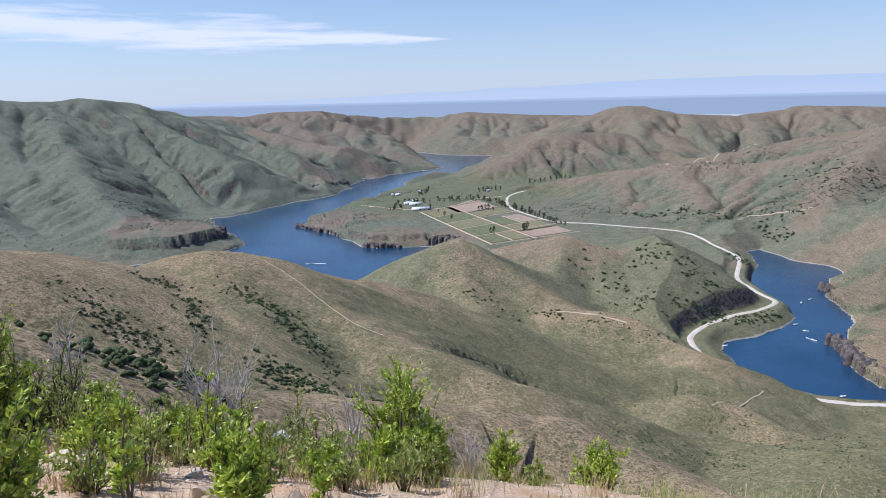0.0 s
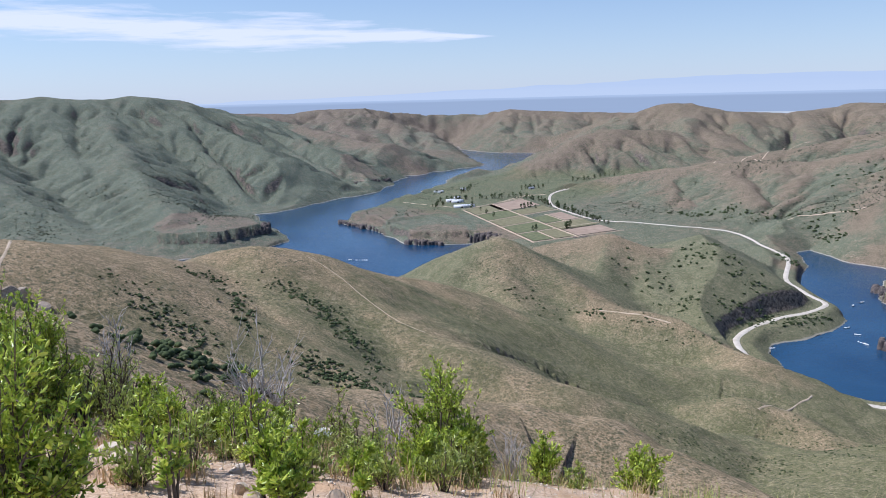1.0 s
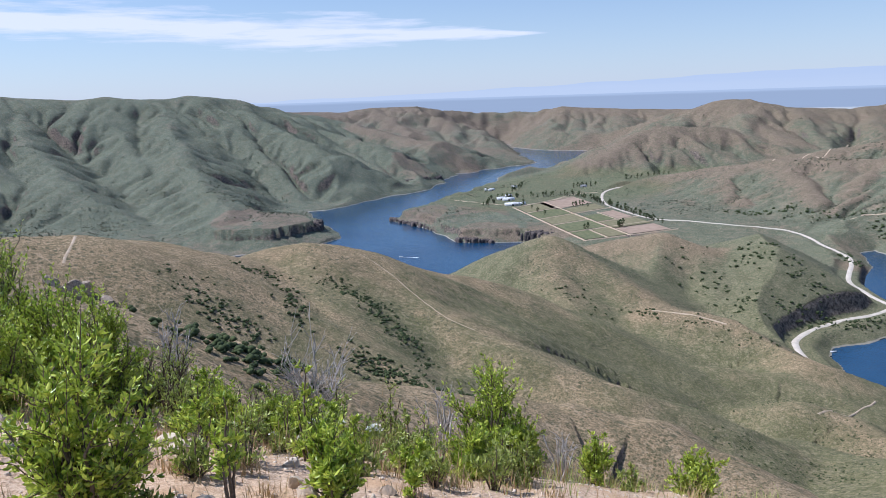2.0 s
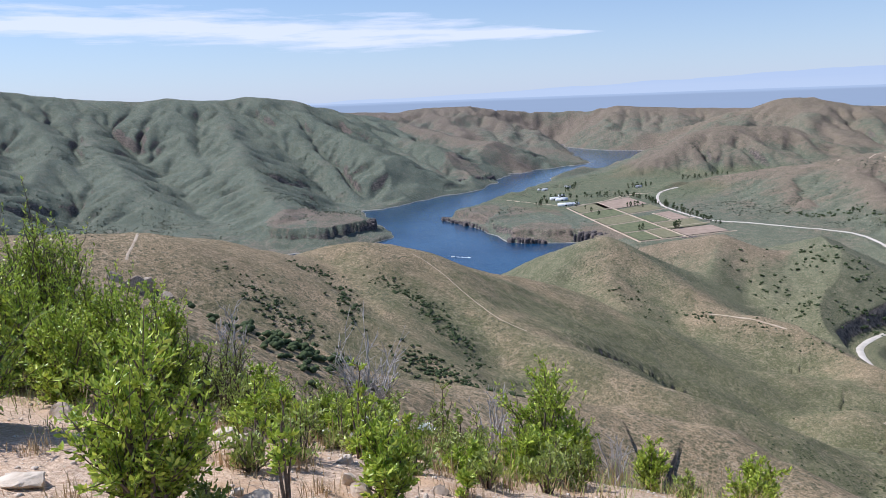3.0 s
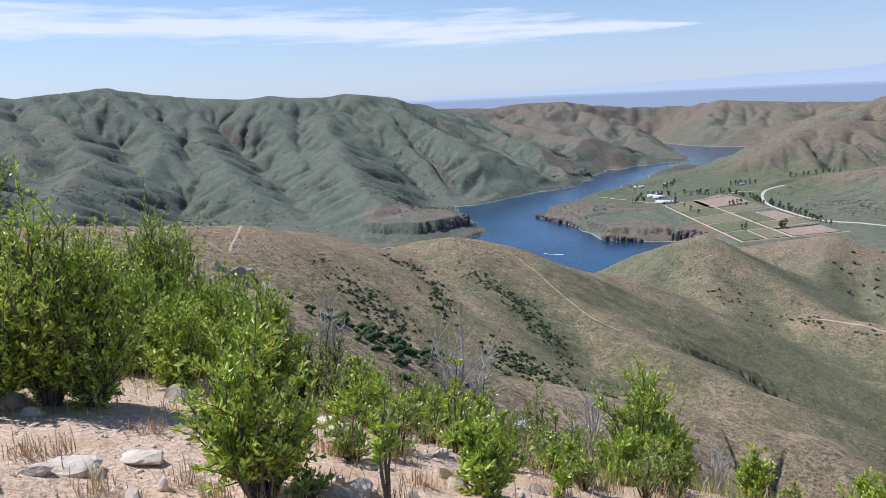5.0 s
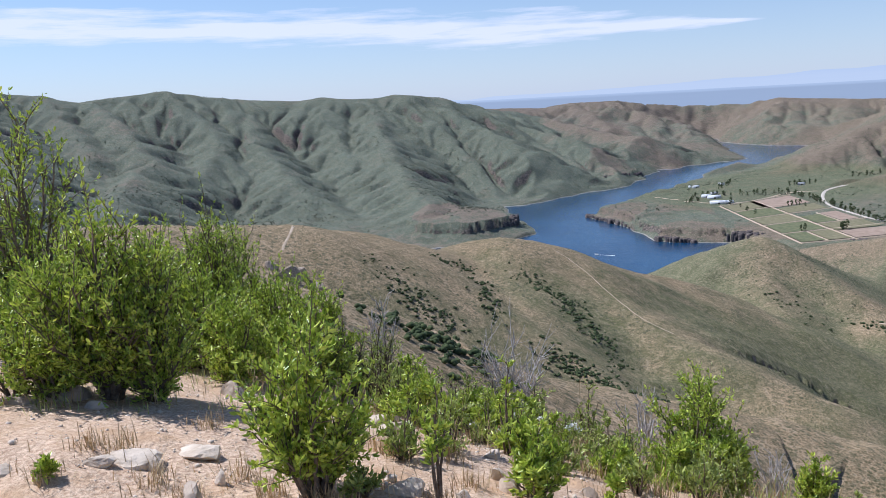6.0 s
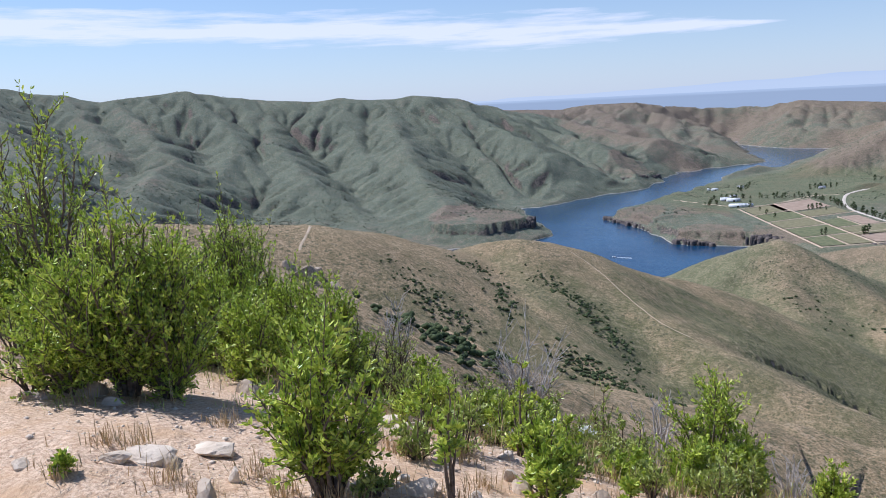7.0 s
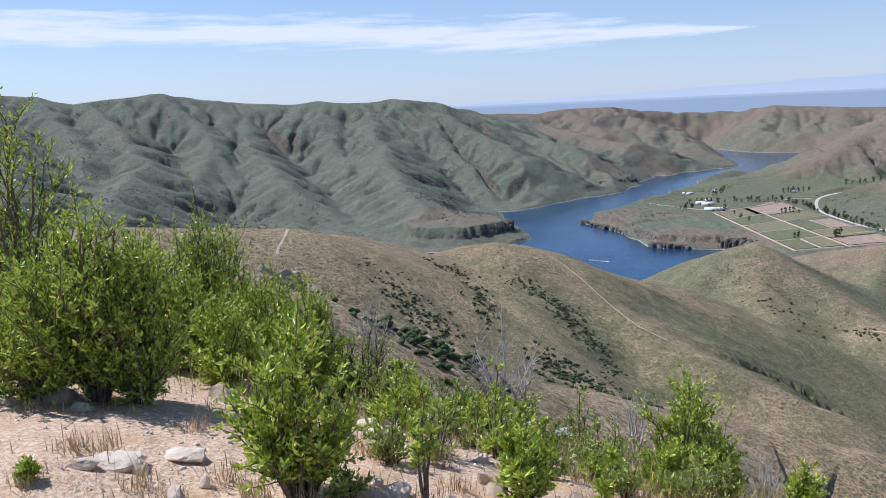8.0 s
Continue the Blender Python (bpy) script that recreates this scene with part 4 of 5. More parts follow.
TREES = [far_tree(s) for s in (1, 2, 3)]
tq = np.random.default_rng(17)
spots = []
for (ax, ay), (bx, by), count, wob in TREE_ROWS:
    for t in np.linspace(0, 1, count):
        spots.append((ax + (bx - ax) * t + tq.normal(0, wob), ay + (by - ay) * t + tq.normal(0, wob)))
sz = land(np.array([p[0] for p in spots]), np.array([p[1] for p in spots]))[0]
for n, ((x, y), z) in enumerate(zip(spots, sz)):
    s = tq.uniform(0.9, 1.5)
    m = Matrix.LocRotScale((x, y, z), Euler((0, 0, tq.uniform(0, 6))), (s, s, s * tq.uniform(0.9, 1.3)))
    if n < 3:
        TREES[n].matrix_basis = m
    else:
        t = copy_thing(TREES[n % 3], Matrix())
        t.matrix_basis = m


def shed(x, y, turn, long_, wide, high, roof_mat, label):
    """A farm building with a gabled roof and a dark doorway."""
    z = float(land(np.array([x]), np.array([y]))[0][0])
    ob = tagged(new("farm_building"), label, "building", group="farm buildings")
    ob.matrix_basis = pose(x, y, z - 0.3, 0, 0, turn)
    L, Wd = long_ / 2, wide / 2
    part("wall", quads("wall", *box_verts(-L, L, -Wd, Wd, 0, high), WHITE), ob)
    r = high + wide * 0.22
    v = np.array([(-L - 0.5, -Wd - 0.6, high), (L + 0.5, -Wd - 0.6, high), (L + 0.5, 0, r), (-L - 0.5, 0, r), (L + 0.5, Wd + 0.6, high), (-L - 0.5, Wd + 0.6, high)])
    v = np.vstack([v, v + np.array([0, 0, 0.3])])
    f = np.array([(0, 1, 2, 3), (3, 2, 4, 5), (6, 9, 8, 7), (9, 11, 10, 8), (0, 6, 7, 1), (5, 4, 10, 11), (0, 3, 9, 6), (3, 5, 11, 9), (1, 7, 8, 2), (2, 8, 10, 4)])
    part("roof", quads("roof", v, f, roof_mat), ob)
    part("door", quads("door", *box_verts(-2, 2, -Wd - 0.1, -Wd + 0.05, 0, high * 0.8), DARKTWIG), ob, "dark open doorway")
    part("window", quads("window", *box_verts(L * 0.5, L * 0.5 + 2, -Wd - 0.1, -Wd + 0.05, high * 0.35, high * 0.7), GREYROOF), ob)


for x, y, turn, a, b, c, roof in SHEDS:
    shed(x, y, turn, a, b, c, WHITE if roof else GREYROOF, "white metal farm shed with pale gabled roof" if roof else "white farmhouse with grey gabled roof among trees")


def boat(x, y, turn, wake):
    ob = tagged(new("motor_boat"), "small white motor boat on the blue lake", "boat", group="boats on the lake")
    ob.matrix_basis = pose(x, y, 0.0, 0, 0, turn)
    st = [(-3.2, 1.15, 0.9), (-1, 1.25, 0.95), (1.5, 1.05, 1.05), (2.8, 0.5, 1.2), (3.4, 0.05, 1.3)]
    V = []
    for sx, w, h in st:
        V += [(sx, 0, -0.3), (sx, -w * 0.8, 0.1), (sx, -w, h), (sx, w, h), (sx, w * 0.8, 0.1)]
    f = [(5 * k + i, 5 * k + (i + 1) % 5, 5 * k + 5 + (i + 1) % 5, 5 * k + 5 + i) for k in range(4) for i in range(5)]
    part("hull", quads("hull", np.array(V), np.array(f), WHITE), ob)
    part("windshield", quads("windshield", *box_verts(0.3, 0.5, -0.8, 0.8, 0.9, 1.5), GREYROOF), ob)
    part("outboard_motor", quads("outboard_motor", *box_verts(-3.6, -3.2, -0.25, 0.25, -0.2, 1.2), DARKTWIG), ob)
    if wake:
        n = 30
        xs = np.linspace(-3, -3 - wake, n)
        sp = 0.6 + 0.05 * (np.linspace(0, wake, n))
        pieces = []
        for sgn in (-1, 1):
            jag = 0.25 * np.sin(np.arange(n) * 2.3)
            a = np.stack([xs, sgn * sp + jag, np.full(n, 0.12)], 1)
            b = np.stack([xs, sgn * (sp * 0.15) + jag * 0.5, np.full(n, 0.16)], 1)
            i = np.arange(n - 1)
            pieces.append((np.vstack([a, b]), np.stack([i, i + 1, i + 1 + n, i + n], 1)))
        part("wake", quads("wake", *joined(pieces), FOAM), ob, "white foam wake")


for x, y, turn, wake in BOATS:
    boat(x, y, turn, wake)
# ---- the look-out: bushes, rocks, dry grass ----
def height_at(x, y):
    return float(land(np.array([x]), np.array([y]))[0][0])


def leaf_mesh(name, base, axis, side, length, width, fold, *materials):
    """Pointed leaves, each two facets folded along the rib."""
    nrm = np.cross(axis, side)
    mid = base + axis * (length * 0.45)[:, None]
    lift = nrm * (width * fold)[:, None]
    left, right = mid + side * width[:, None] + lift, mid - side * width[:, None] + lift
    high = base + axis * (length * 0.78)[:, None] - nrm * (length * 0.04)[:, None]
    left2, right2 = high + side * (width * 0.72)[:, None] + lift * 0.7, high - side * (width * 0.72)[:, None] + lift * 0.7
    tip = base + axis * length[:, None] - nrm * (length * 0.12)[:, None]
    V = np.stack([base, left, left2, tip, right2, right], 1).reshape(-1, 3)
    i = np.arange(len(base)) * 6
    Fc = np.concatenate([np.stack([i, i + 2, i + 1], 1), np.stack([i, i + 3, i + 2], 1), np.stack([i, i + 4, i + 3], 1), np.stack([i, i + 5, i + 4], 1)])
    return tri_mesh(name, V, Fc, *materials)


def unit(v):
    return v / np.maximum(np.linalg.norm(v, axis=-1, keepdims=True), 1e-9)


BUSH_SEED = [100]
BUSH_SPOTS = []
STYLE = {  # stems, twigs per stem, leaves per twig, leaf length, label
    "leafy": (20, 14, 24, 0.037, "dense bright green leafy bush on the dirt slope"),
    "tall": (8, 9, 17, 0.05, "tall open green shrub with sparse upper branches"),
    "thin": (5, 9, 14, 0.038, "slender young green sapling rising from dry ground"),
    "dark": (12, 8, 7, 0.032, "spindly dark shrub with few small leaves"),
    "low": (14, 9, 10, 0.036, "low green undergrowth among dry grass"),
    "bare": (7, 6, 0, 0, "leafless bleached grey shrub with fine twigs")}


def bush(x, y, high, wide, style):
    BUSH_SEED[0] += 1
    q = np.random.default_rng(BUSH_SEED[0])
    stems_n, twigs_n, leaves_n, leaf_l, label = STYLE[style]
    high = max(high, 0.12) * (1.0 if style in ("bare", "thin", "dark") else 1.1)
    fat = float(np.clip(wide * high / 0.5, 0.35, 3.2))
    stems_n = max(4, int(stems_n * fat ** 0.45))
    twigs_n = max(4, int(twigs_n * fat ** 0.3))
    ob = tagged(new("bush"), label, "bush", group="bushes on the look-out")
    ob.location = (x, y, height_at(x, y) - 0.03)
    BUSH_SPOTS.append((x, y, wide))
    bases, axes = [], []
    stem_mat = DEADWOOD if style == "bare" else DARKTWIG if style == "dark" else BARK
    open_low = style in ("tall", "bare", "thin")
    size = min(high, wide * 1.1)
    for k in range(stems_n):
        pieces = []
        a = k * 2.399 + q.uniform(-0.4, 0.4)
        e = math.asin(q.uniform((-0.5 if style == "thin" else 0.25) if open_low else -0.85, 1.0))
        rad = q.uniform(0.45, 1.0) ** 0.5 * (0.82 if k else 1.0)
        if k == 0:
            e = 1.45
        mid_h = 0.5 if open_low else 0.47
        end = np.array([math.cos(e) * math.cos(a) * wide * 0.5 * rad, math.cos(e) * math.sin(a) * wide * 0.5 * rad, high * (mid_h + (1.0 - mid_h) * math.sin(e) * rad)])
        start = np.array([math.cos(a), math.sin(a), 0]) * wide * 0.06 * q.uniform(0.2, 1)
        ctrl = np.array([end[0] * 0.45, end[1] * 0.45, end[2] * 0.62])
        t = np.linspace(0, 1, 8)[:, None]
        path = start * (1 - t) ** 2 + 2 * ctrl * t * (1 - t) + end * t * t + q.normal(0, 0.012, (8, 3)) * t * high
        r0 = (0.006 + 0.008 * high) * (1.5 if style == "bare" else 1.0)
        pieces.append(tube(path, np.linspace(r0, r0 * 0.25, 8), 5))
        for j in range(twigs_n):
            u = q.uniform(0.22 if style in ("leafy", "low") else 0.4, 1.0)
            i = min(int(u * 7), 6)
            p = path[i] + (path[i + 1] - path[i]) * (u * 7 - i)
            d = unit(unit(path[i + 1] - path[i]) * 0.7 + unit(q.normal(0, 1, 3)) * (0.9 if style != "bare" else 0.75) + np.array([0, 0, 0.35]))
            length = size * q.uniform(0.12, 0.27) * (1.25 if style == "bare" else 1.0)
            if style == "leafy" and q.random() < 0.08:
                d, length = unit(d * 0.7 + np.array([0, 0, 0.8])), length * 1.6
            s = np.linspace(0, 1, 4)[:, None]
            tw = p + d * s * length + np.array([0, 0, 0.15]) * s * s * length + q.normal(0, 0.05, (4, 3)) * s * length
            pieces.append(tube(tw, np.linspace(r0 * 0.32, r0 * 0.1, 4), 3))
            if style == "bare":
                for m in range(3):
                    w0 = tw[1] + (tw[3] - tw[1]) * q.uniform(0, 1)
                    d2 = unit(d + unit(q.normal(0, 1, 3)) * 0.8)
                    l2 = length * q.uniform(0.3, 0.7)
                    pieces.append(tube(np.stack([w0, w0 + d2 * l2 * 0.5, w0 + d2 * l2 + np.array([0, 0, 0.1 * l2])]), np.array([r0 * 0.18, r0 * 0.12, r0 * 0.06]), 3))
            elif leaves_n:
                v = q.uniform(0.05, 1.05, leaves_n)[:, None]
                bases.append(tw[0] + (tw[-1] - tw[0]) * v + q.normal(0, 0.004, (leaves_n, 3)))
                axes.append(unit(d * 0.55 + unit(q.normal(0, 1, (leaves_n, 3))) * 0.85 + np.array([0, 0, 0.35])))
        part("stem", tri_mesh("stem", *joined(pieces), stem_mat), ob)
    if bases:
        b, ax = np.vstack(bases), np.vstack(axes)
        n = len(b)
        side = unit(np.cross(ax, unit(q.normal(0, 1, (n, 3)) + np.array([0, 0, 1.2]))))
        ln = leaf_l * q.uniform(0.6, 1.25, n)
        part("foliage", leaf_mesh("foliage", b, ax, side, ln, ln * q.uniform(0.16, 0.235, n), 0.35 * np.ones(n), LEAFDARK if style in ("dark", "low") else LEAF), ob)
    return ob


bush(-6.29, 4.94, 1.96, 1.55, 'tall')
bush(-6.53, 4.62, 0.94, 1.24, 'leafy')
bush(-3.84, 3.44, 1.24, 0.96, 'leafy')
bush(-5.26, 5.49, 1.28, 0.94, 'leafy')
bush(-5.26, 6.29, 1.73, 1.14, 'leafy')
bush(-1.86, 2.68, 0.85, 0.68, 'leafy')
bush(-3.62, 5.52, 0.98, 0.77, 'leafy')
bush(-3.62, 6.68, 1.00, 0.65, 'dark')
bush(-3.47, 5.85, 0.64, 0.74, 'dark')
bush(-1.36, 2.92, 0.61, 0.17, 'thin')
bush(-2.83, 6.84, 0.53, 0.52, 'dark')
bush(-1.48, 4.35, 0.73, 0.32, 'thin')
bush(-2.26, 6.62, 0.72, 0.49, 'dark')
bush(-1.01, 3.32, 0.38, 0.38, 'leafy')
bush(-1.38, 6.45, 0.71, 0.41, 'low')
bush(-0.41, 5.79, 0.82, 0.79, 'leafy')
bush(-0.13, 5.60, 0.41, 0.39, 'leafy')
bush(-0.69, 3.76, 0.15, 0.18, 'thin')
bush(0.49, 6.18, 0.43, 0.38, 'leafy')
bush(1.37, 6.25, 0.47, 0.54, 'leafy')
bush(-2.22, 6.85, 1.08, 1.06, 'bare')
bush(-0.86, 6.34, 0.73, 0.59, 'bare')
bush(0.20, 6.40, 0.53, 0.45, 'bare')
bush(-4.02, 7.60, 1.32, 0.60, 'bare')
bush(0.24, 6.40, 0.39, 0.30, 'bare')
bush(-2.94, 2.20, 0.08, 0.09, 'thin')
bush(-1.67, 2.77, 0.17, 0.30, 'low')
bush(-1.20, 4.85, 0.15, 0.35, 'low')
bush(-6.92, 5.75, 1.06, 1.60, 'leafy')
bush(-4.94, 4.96, 1.03, 1.03, 'leafy')
bush(-4.65, 6.01, 1.08, 1.00, 'leafy')
bush(-5.55, 4.26, 0.66, 0.87, 'leafy')
bush(-4.49, 5.11, 0.85, 0.79, 'leafy')
bush(-2.82, 5.29, 0.61, 0.51, 'dark')
bush(-2.29, 5.76, 0.52, 0.53, 'low')
bush(-2.73, 6.23, 0.57, 0.53, 'dark')
bush(-1.85, 6.33, 0.65, 0.46, 'low')
bush(-3.74, 7.07, 0.98, 0.62, 'dark')
bush(-1.00, 5.31, 0.47, 0.29, 'low')
bush(-0.10, 5.00, 0.31, 0.27, 'low')
bush(-1.35, 4.40, 0.27, 0.43, 'leafy')
bush(-1.80, 3.57, 0.54, 0.25, 'thin')
bush(-2.96, 6.34, 0.57, 0.38, 'dark')
bush(-1.05, 4.07, 0.19, 0.36, 'low')
bush(0.76, 5.95, 0.20, 0.28, 'low')
bush(-4.14, 5.89, 1.03, 0.95, 'leafy')
bush(-1.54, 5.38, 0.36, 0.48, 'low')
bush(-1.32, 5.24, 0.29, 0.38, 'low')
bush(-5.23, 3.70, 0.42, 0.59, 'dark')
bush(-0.85, 5.13, 0.31, 0.24, 'thin')
bush(-3.63, 3.59, 1.00, 0.83, 'leafy')
bush(-4.14, 3.28, 0.85, 0.78, 'leafy')
bush(-3.93, 4.80, 0.70, 0.72, 'leafy')
bush(-4.33, 3.15, 0.48, 0.58, 'dark')
bush(-1.74, 3.37, 0.28, 0.32, 'low')
bush(-1.65, 3.79, 0.33, 0.38, 'low')
bush(-1.46, 4.48, 0.34, 0.44, 'low')
bush(-0.84, 5.02, 0.37, 0.39, 'low')
bush(-0.62, 4.12, 0.30, 0.29, 'low')
# undergrowth filling the slope between the larger bushes
uq = np.random.default_rng(41)
for k in range(30):
    x_, y_ = uq.uniform(-2.6, -0.1), uq.uniform(4.3, 6.3)
    bush(x_, y_, uq.uniform(0.18, 0.36) + 0.05 * (y_ - 4.3), uq.uniform(0.3, 0.5), ("low", "leafy", "low", "thin")[k % 4])
for k in range(12):
    x_, y_ = uq.uniform(-4.6, -2.4), uq.uniform(5.2, 7.0)
    bush(x_, y_, uq.uniform(0.4, 0.65), uq.uniform(0.4, 0.6), ("low", "leafy", "dark")[k % 3])


def stone_shape(q, n=2):
    bm = bmesh.new()
    bmesh.ops.create_icosphere(bm, subdivisions=n, radius=1.0)
    cuts = [(unit(q.normal(0, 1, 3)), q.uniform(0.35, 0.75)) for _ in range(12)]
    for v in bm.verts:
        co = np.array(v.co)
        for d, lim in cuts:
            over = co @ d - lim
            if over > 0:
                co = co - d * over * 0.8
        v.co = Vector(co + q.normal(0, 0.025, 3))
    return bm


def rock(x, y, wide, high, pale):
    q = np.random.default_rng(int(abs(x * 977 + y * 131)) + 3)
    bm = stone_shape(q, 3)
    me = bpy.data.meshes.new("rock")
    bm.to_mesh(me)
    bm.free()
    me.materials.append(ROCK if pale else DARKROCK)
    ob = tagged(new("rock", me), "pale angular granite rock half sunk in dirt" if pale else "brown weathered rock lying on the dirt", "rock", group="rocks on the look-out")
    ob.matrix_basis = Matrix.LocRotScale((x, y, height_at(x, y) + high * 0.02), Euler((q.uniform(-0.1, 0.1), q.uniform(-0.1, 0.1), q.uniform(-0.5, 0.5))), (wide * 0.62, wide * 0.4, high * 1.15))


def blades(x, y, z, high, count, q, spread=0.06):
    a = q.uniform(0, 6.28, count)
    b = np.stack([x + q.normal(0, spread * 0.4, count), y + q.normal(0, spread * 0.4, count), np.full(count, z - 0.01)], 1)
    lean = q.uniform(0.05, 0.5, count)
    hh = high * q.uniform(0.4, 1.0, count)
    d = np.stack([np.cos(a) * lean, np.sin(a) * lean, np.ones(count)], 1)
    w = np.stack([-np.sin(a), np.cos(a), np.zeros(count)], 1) * 0.0022
    mid = b + d * hh[:, None] * 0.55
    tip = b + d * hh[:, None] + np.stack([np.cos(a), np.sin(a), -0.3 * np.ones(count)], 1) * (lean * hh * 0.5)[:, None]
    V = np.stack([b - w, b + w, mid + w * 0.8, mid - w * 0.8, tip], 1).reshape(-1, 3)
    i = np.arange(count) * 5
    return V, np.concatenate([np.stack([i, i + 1, i + 2], 1), np.stack([i, i + 2, i + 3], 1), np.stack([i + 3, i + 2, i + 4], 1)])


TUFT_BLADES = []


def grass_tuft(x, y, high):
    q = np.random.default_rng(int(abs(x * 877 + y * 331)) + 9)
    TUFT_BLADES.append(blades(x, y, height_at(x, y), high, 60, q, 0.12))


def flower(x, y, z):
    q = np.random.default_rng(int(abs(x * 577 + y * 231)) + 9)
    g = height_at(x, y)
    z = max(z, g + 0.1)
    ob = tagged(new("white_flower"), "flat white flower head on a thin stalk", "flower", group="white flowers")
    ob.location = (x, y, g)
    part("stalk", tri_mesh("stalk", *tube([(0.02, 0, -0.02), (0, 0.01, (z - g) * 0.5), (0, 0, z - g)], np.array([0.003, 0.003, 0.002]), 4), LEAFDARK), ob)
    n = 26
    a, r = q.uniform(0, 6.28, n), 0.03 * np.sqrt(q.uniform(0, 1, n))
    b = np.stack([r * np.cos(a), r * np.sin(a), z - g + 0.006 - 4 * r * r + q.normal(0, 0.002, n)], 1)
    ax = unit(q.normal(0, 1, (n, 3)) + np.array([0, 0, 0.8]))
    sd = unit(np.cross(ax, unit(q.normal(0, 1, (n, 3)))))
    part("petals", leaf_mesh("petals", b, ax, sd, np.full(n, 0.014), np.full(n, 0.006), np.zeros(n), PETAL), ob)


rock(-4.27, 3.11, 0.218, 0.087, 0)
rock(-4.14, 3.29, 0.338, 0.151, 0)
rock(-3.73, 3.22, 0.185, 0.052, 1)
rock(-2.61, 2.82, 0.275, 0.075, 1)
rock(-2.84, 2.53, 0.300, 0.063, 1)
rock(-3.55, 4.28, 0.230, 0.100, 0)
rock(-33.02, 57.01, 2.970, 1.188, 1)
rock(-2.10, 3.95, 0.252, 0.094, 1)
rock(-1.51, 2.90, 0.184, 0.093, 1)
rock(-1.15, 3.33, 0.132, 0.111, 1)
rock(-2.31, 2.39, 0.175, 0.085, 0)
rock(-2.33, 2.60, 0.084, 0.063, 1)
rock(-2.67, 2.57, 0.128, 0.083, 1)
rock(-3.23, 2.20, 0.117, 0.047, 1)
rock(-2.86, 2.42, 0.169, 0.039, 1)
rock(-1.29, 3.03, 0.074, 0.035, 1)
rock(-0.85, 3.47, 0.059, 0.038, 1)
rock(-18.89, 81.95, 1.643, 0.885, 1)
rock(-1.70, 2.82, 0.124, 0.040, 0)
rock(-1.43, 3.92, 0.125, 0.063, 1)
rock(-2.59, 4.68, 0.281, 0.104, 1)
rock(-1.26, 3.45, 0.099, 0.083, 1)
rock(-0.83, 3.69, 0.114, 0.057, 1)
rock(-50.61, 73.79, 3.092, 1.613, 0)
rock(-157.02, 239.23, 8.170, 4.300, 0)
rock(-166.87, 235.21, 6.500, 3.900, 0)
rock(-149.85, 238.61, 6.351, 2.964, 0)
rock(-1.65, 3.00, 0.077, 0.036, 1)
grass_tuft(-2.27, 2.68, 0.16)
grass_tuft(-2.55, 2.42, 0.18)
grass_tuft(-3.04, 2.53, 0.12)
grass_tuft(-2.93, 2.60, 0.15)
grass_tuft(-1.83, 2.63, 0.14)
grass_tuft(-2.88, 3.20, 0.13)
grass_tuft(-1.86, 3.41, 0.15)
grass_tuft(-1.65, 3.78, 0.16)
grass_tuft(-0.90, 4.21, 0.16)
grass_tuft(-0.52, 4.35, 0.16)
grass_tuft(-4.81, 3.57, 0.27)
grass_tuft(-5.99, 4.65, 0.34)
grass_tuft(-2.37, 2.41, 0.10)
grass_tuft(-1.71, 2.63, 0.12)
grass_tuft(-2.07, 2.62, 0.15)
grass_tuft(-1.31, 3.20, 0.13)
grass_tuft(-2.11, 3.52, 0.15)
grass_tuft(-1.82, 3.40, 0.14)
grass_tuft(-1.55, 3.56, 0.15)
grass_tuft(-0.69, 4.36, 0.20)
grass_tuft(0.08, 3.90, 0.15)
grass_tuft(1.15, 5.24, 0.24)
grass_tuft(-2.77, 4.85, 0.17)
grass_tuft(-3.18, 4.47, 0.16)
flower(-1.58, 4.95, 257.70)
flower(-1.54, 4.97, 257.67)
flower(-1.42, 5.00, 257.69)
flower(-1.41, 5.00, 257.57)
flower(-1.23, 5.05, 257.62)
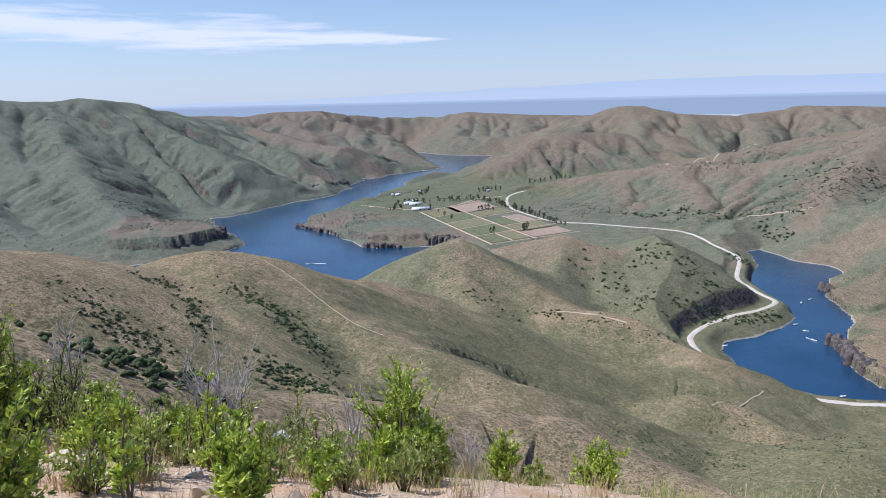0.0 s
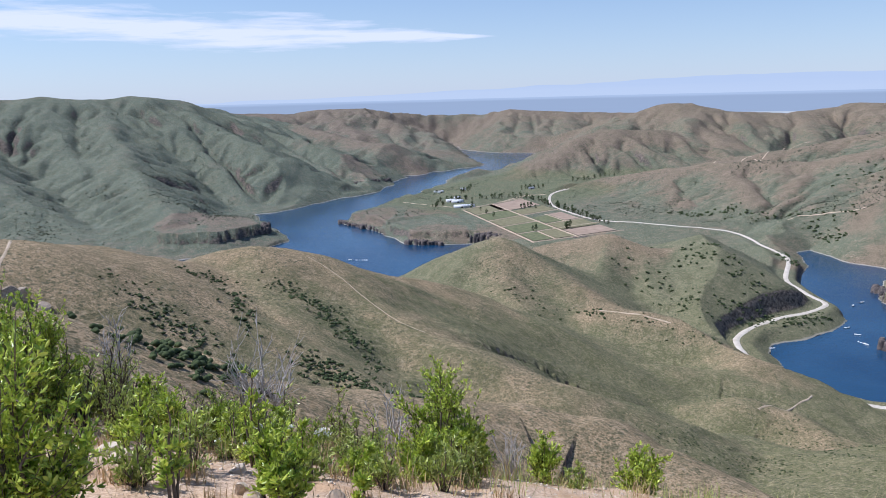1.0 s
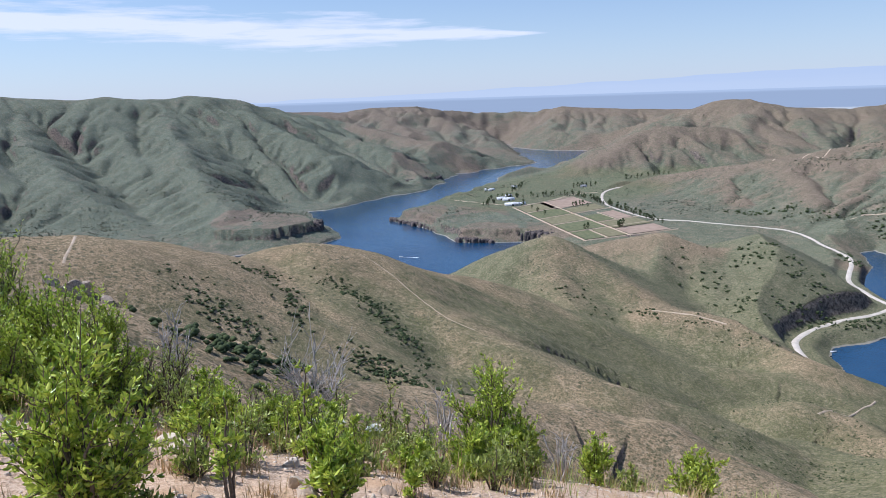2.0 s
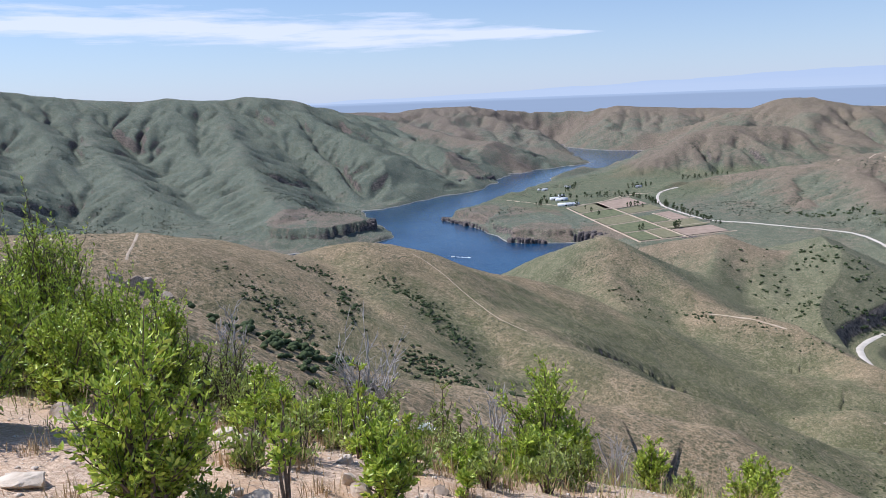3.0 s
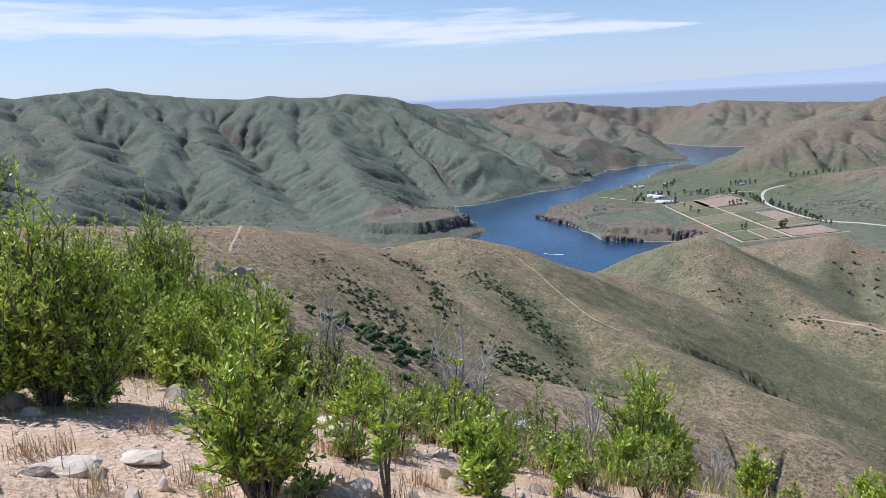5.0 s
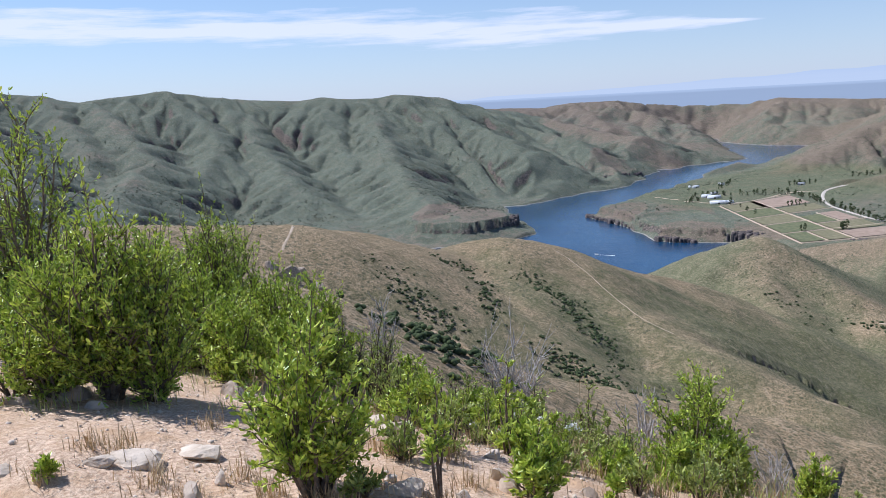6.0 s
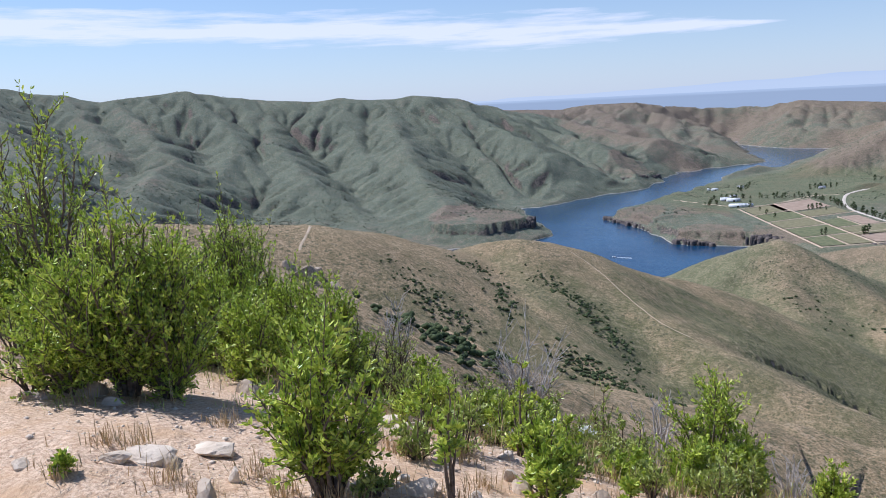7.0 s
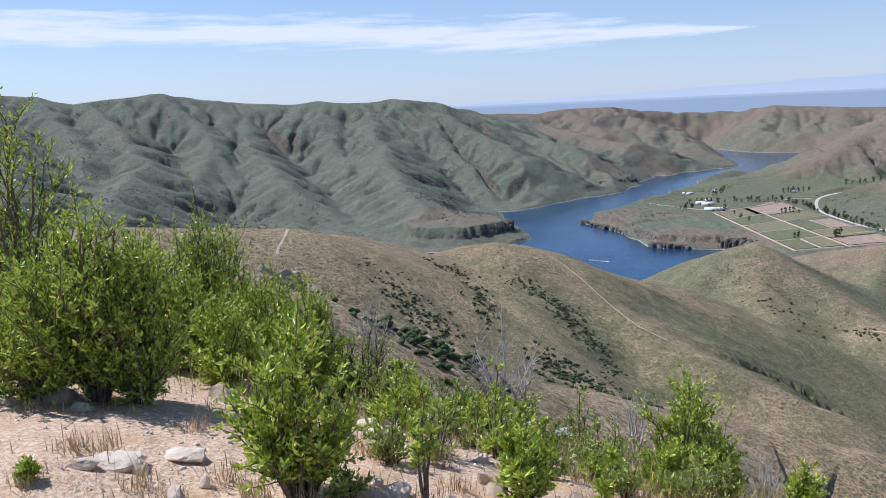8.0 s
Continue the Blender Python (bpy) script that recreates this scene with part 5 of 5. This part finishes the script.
flower(-1.20, 5.06, 257.64)
flower(-1.17, 5.07, 257.61)
flower(-1.89, 4.84, 257.66)
flower(-1.73, 4.90, 257.41)
flower(-1.26, 5.05, 257.09)
flower(-1.68, 4.92, 257.88)
flower(-1.63, 4.94, 257.73)
# loose stones and thin dry grass over the bare ground
gq = np.random.default_rng(77)
SHARDS = []
for k in range(6):
    bm = stone_shape(gq, 1)
    SHARDS.append((np.array([v.co[:] for v in bm.verts]), np.array([[v.index for v in f.verts] for f in bm.faces])))
    bm.free()


def near_spots(count, r0, r1):
    a, r = np.radians(gq.uniform(-56, 32, count)), np.sqrt(gq.uniform(r0 * r0, r1 * r1, count))
    return r * np.sin(a), r * np.cos(a)


px_, py_ = near_spots(9000, 1.8, 9)
scatter("pebbles", np.stack([px_, py_, 0.004 + 0.022 * gq.random(len(px_)) ** 5 + 0.004 * gq.random(len(px_))], 1), SHARDS, ROCK, "small loose stones on bare dirt", "pebbles", 4)
px_, py_ = near_spots(1300, 2.0, 14)
thick = fnoise(px_ * 0.7, py_ * 0.7, 33, 2) + 0.05 * np.hypot(px_, py_) > 0.28
px_, py_ = px_[thick], py_[thick]
pz_ = land(px_, py_)[0]
tufts = [blades(x, y, height_at(x, y), 0.10 + 0.12 * w, 70, gq, w * 1.1) for x, y, w in BUSH_SPOTS]
tufts += [blades(x, y, z, gq.uniform(0.03, 0.2), 14, gq, 0.3) for x, y, z in zip(px_, py_, pz_)]
tagged(new("dry_grass", tri_mesh("dry_grass", *joined(tufts + TUFT_BLADES), DRYGRASS)), "thin dry grass on the look-out slope", "grass", kind="stuff")
px_, py_ = near_spots(500, 4.2, 12)
green = gq.random(len(px_)) < 0.8
px_, py_ = px_[green], py_[green]
pz_ = land(px_, py_)[0]
weeds = [blades(x, y, z, gq.uniform(0.08, 0.25), 26, gq, 0.25) for x, y, z in zip(px_, py_, pz_)]
tagged(new("green_weeds", tri_mesh("green_weeds", *joined(weeds), LEAFDARK)), "low green weeds between the bushes", "weeds", kind="stuff")
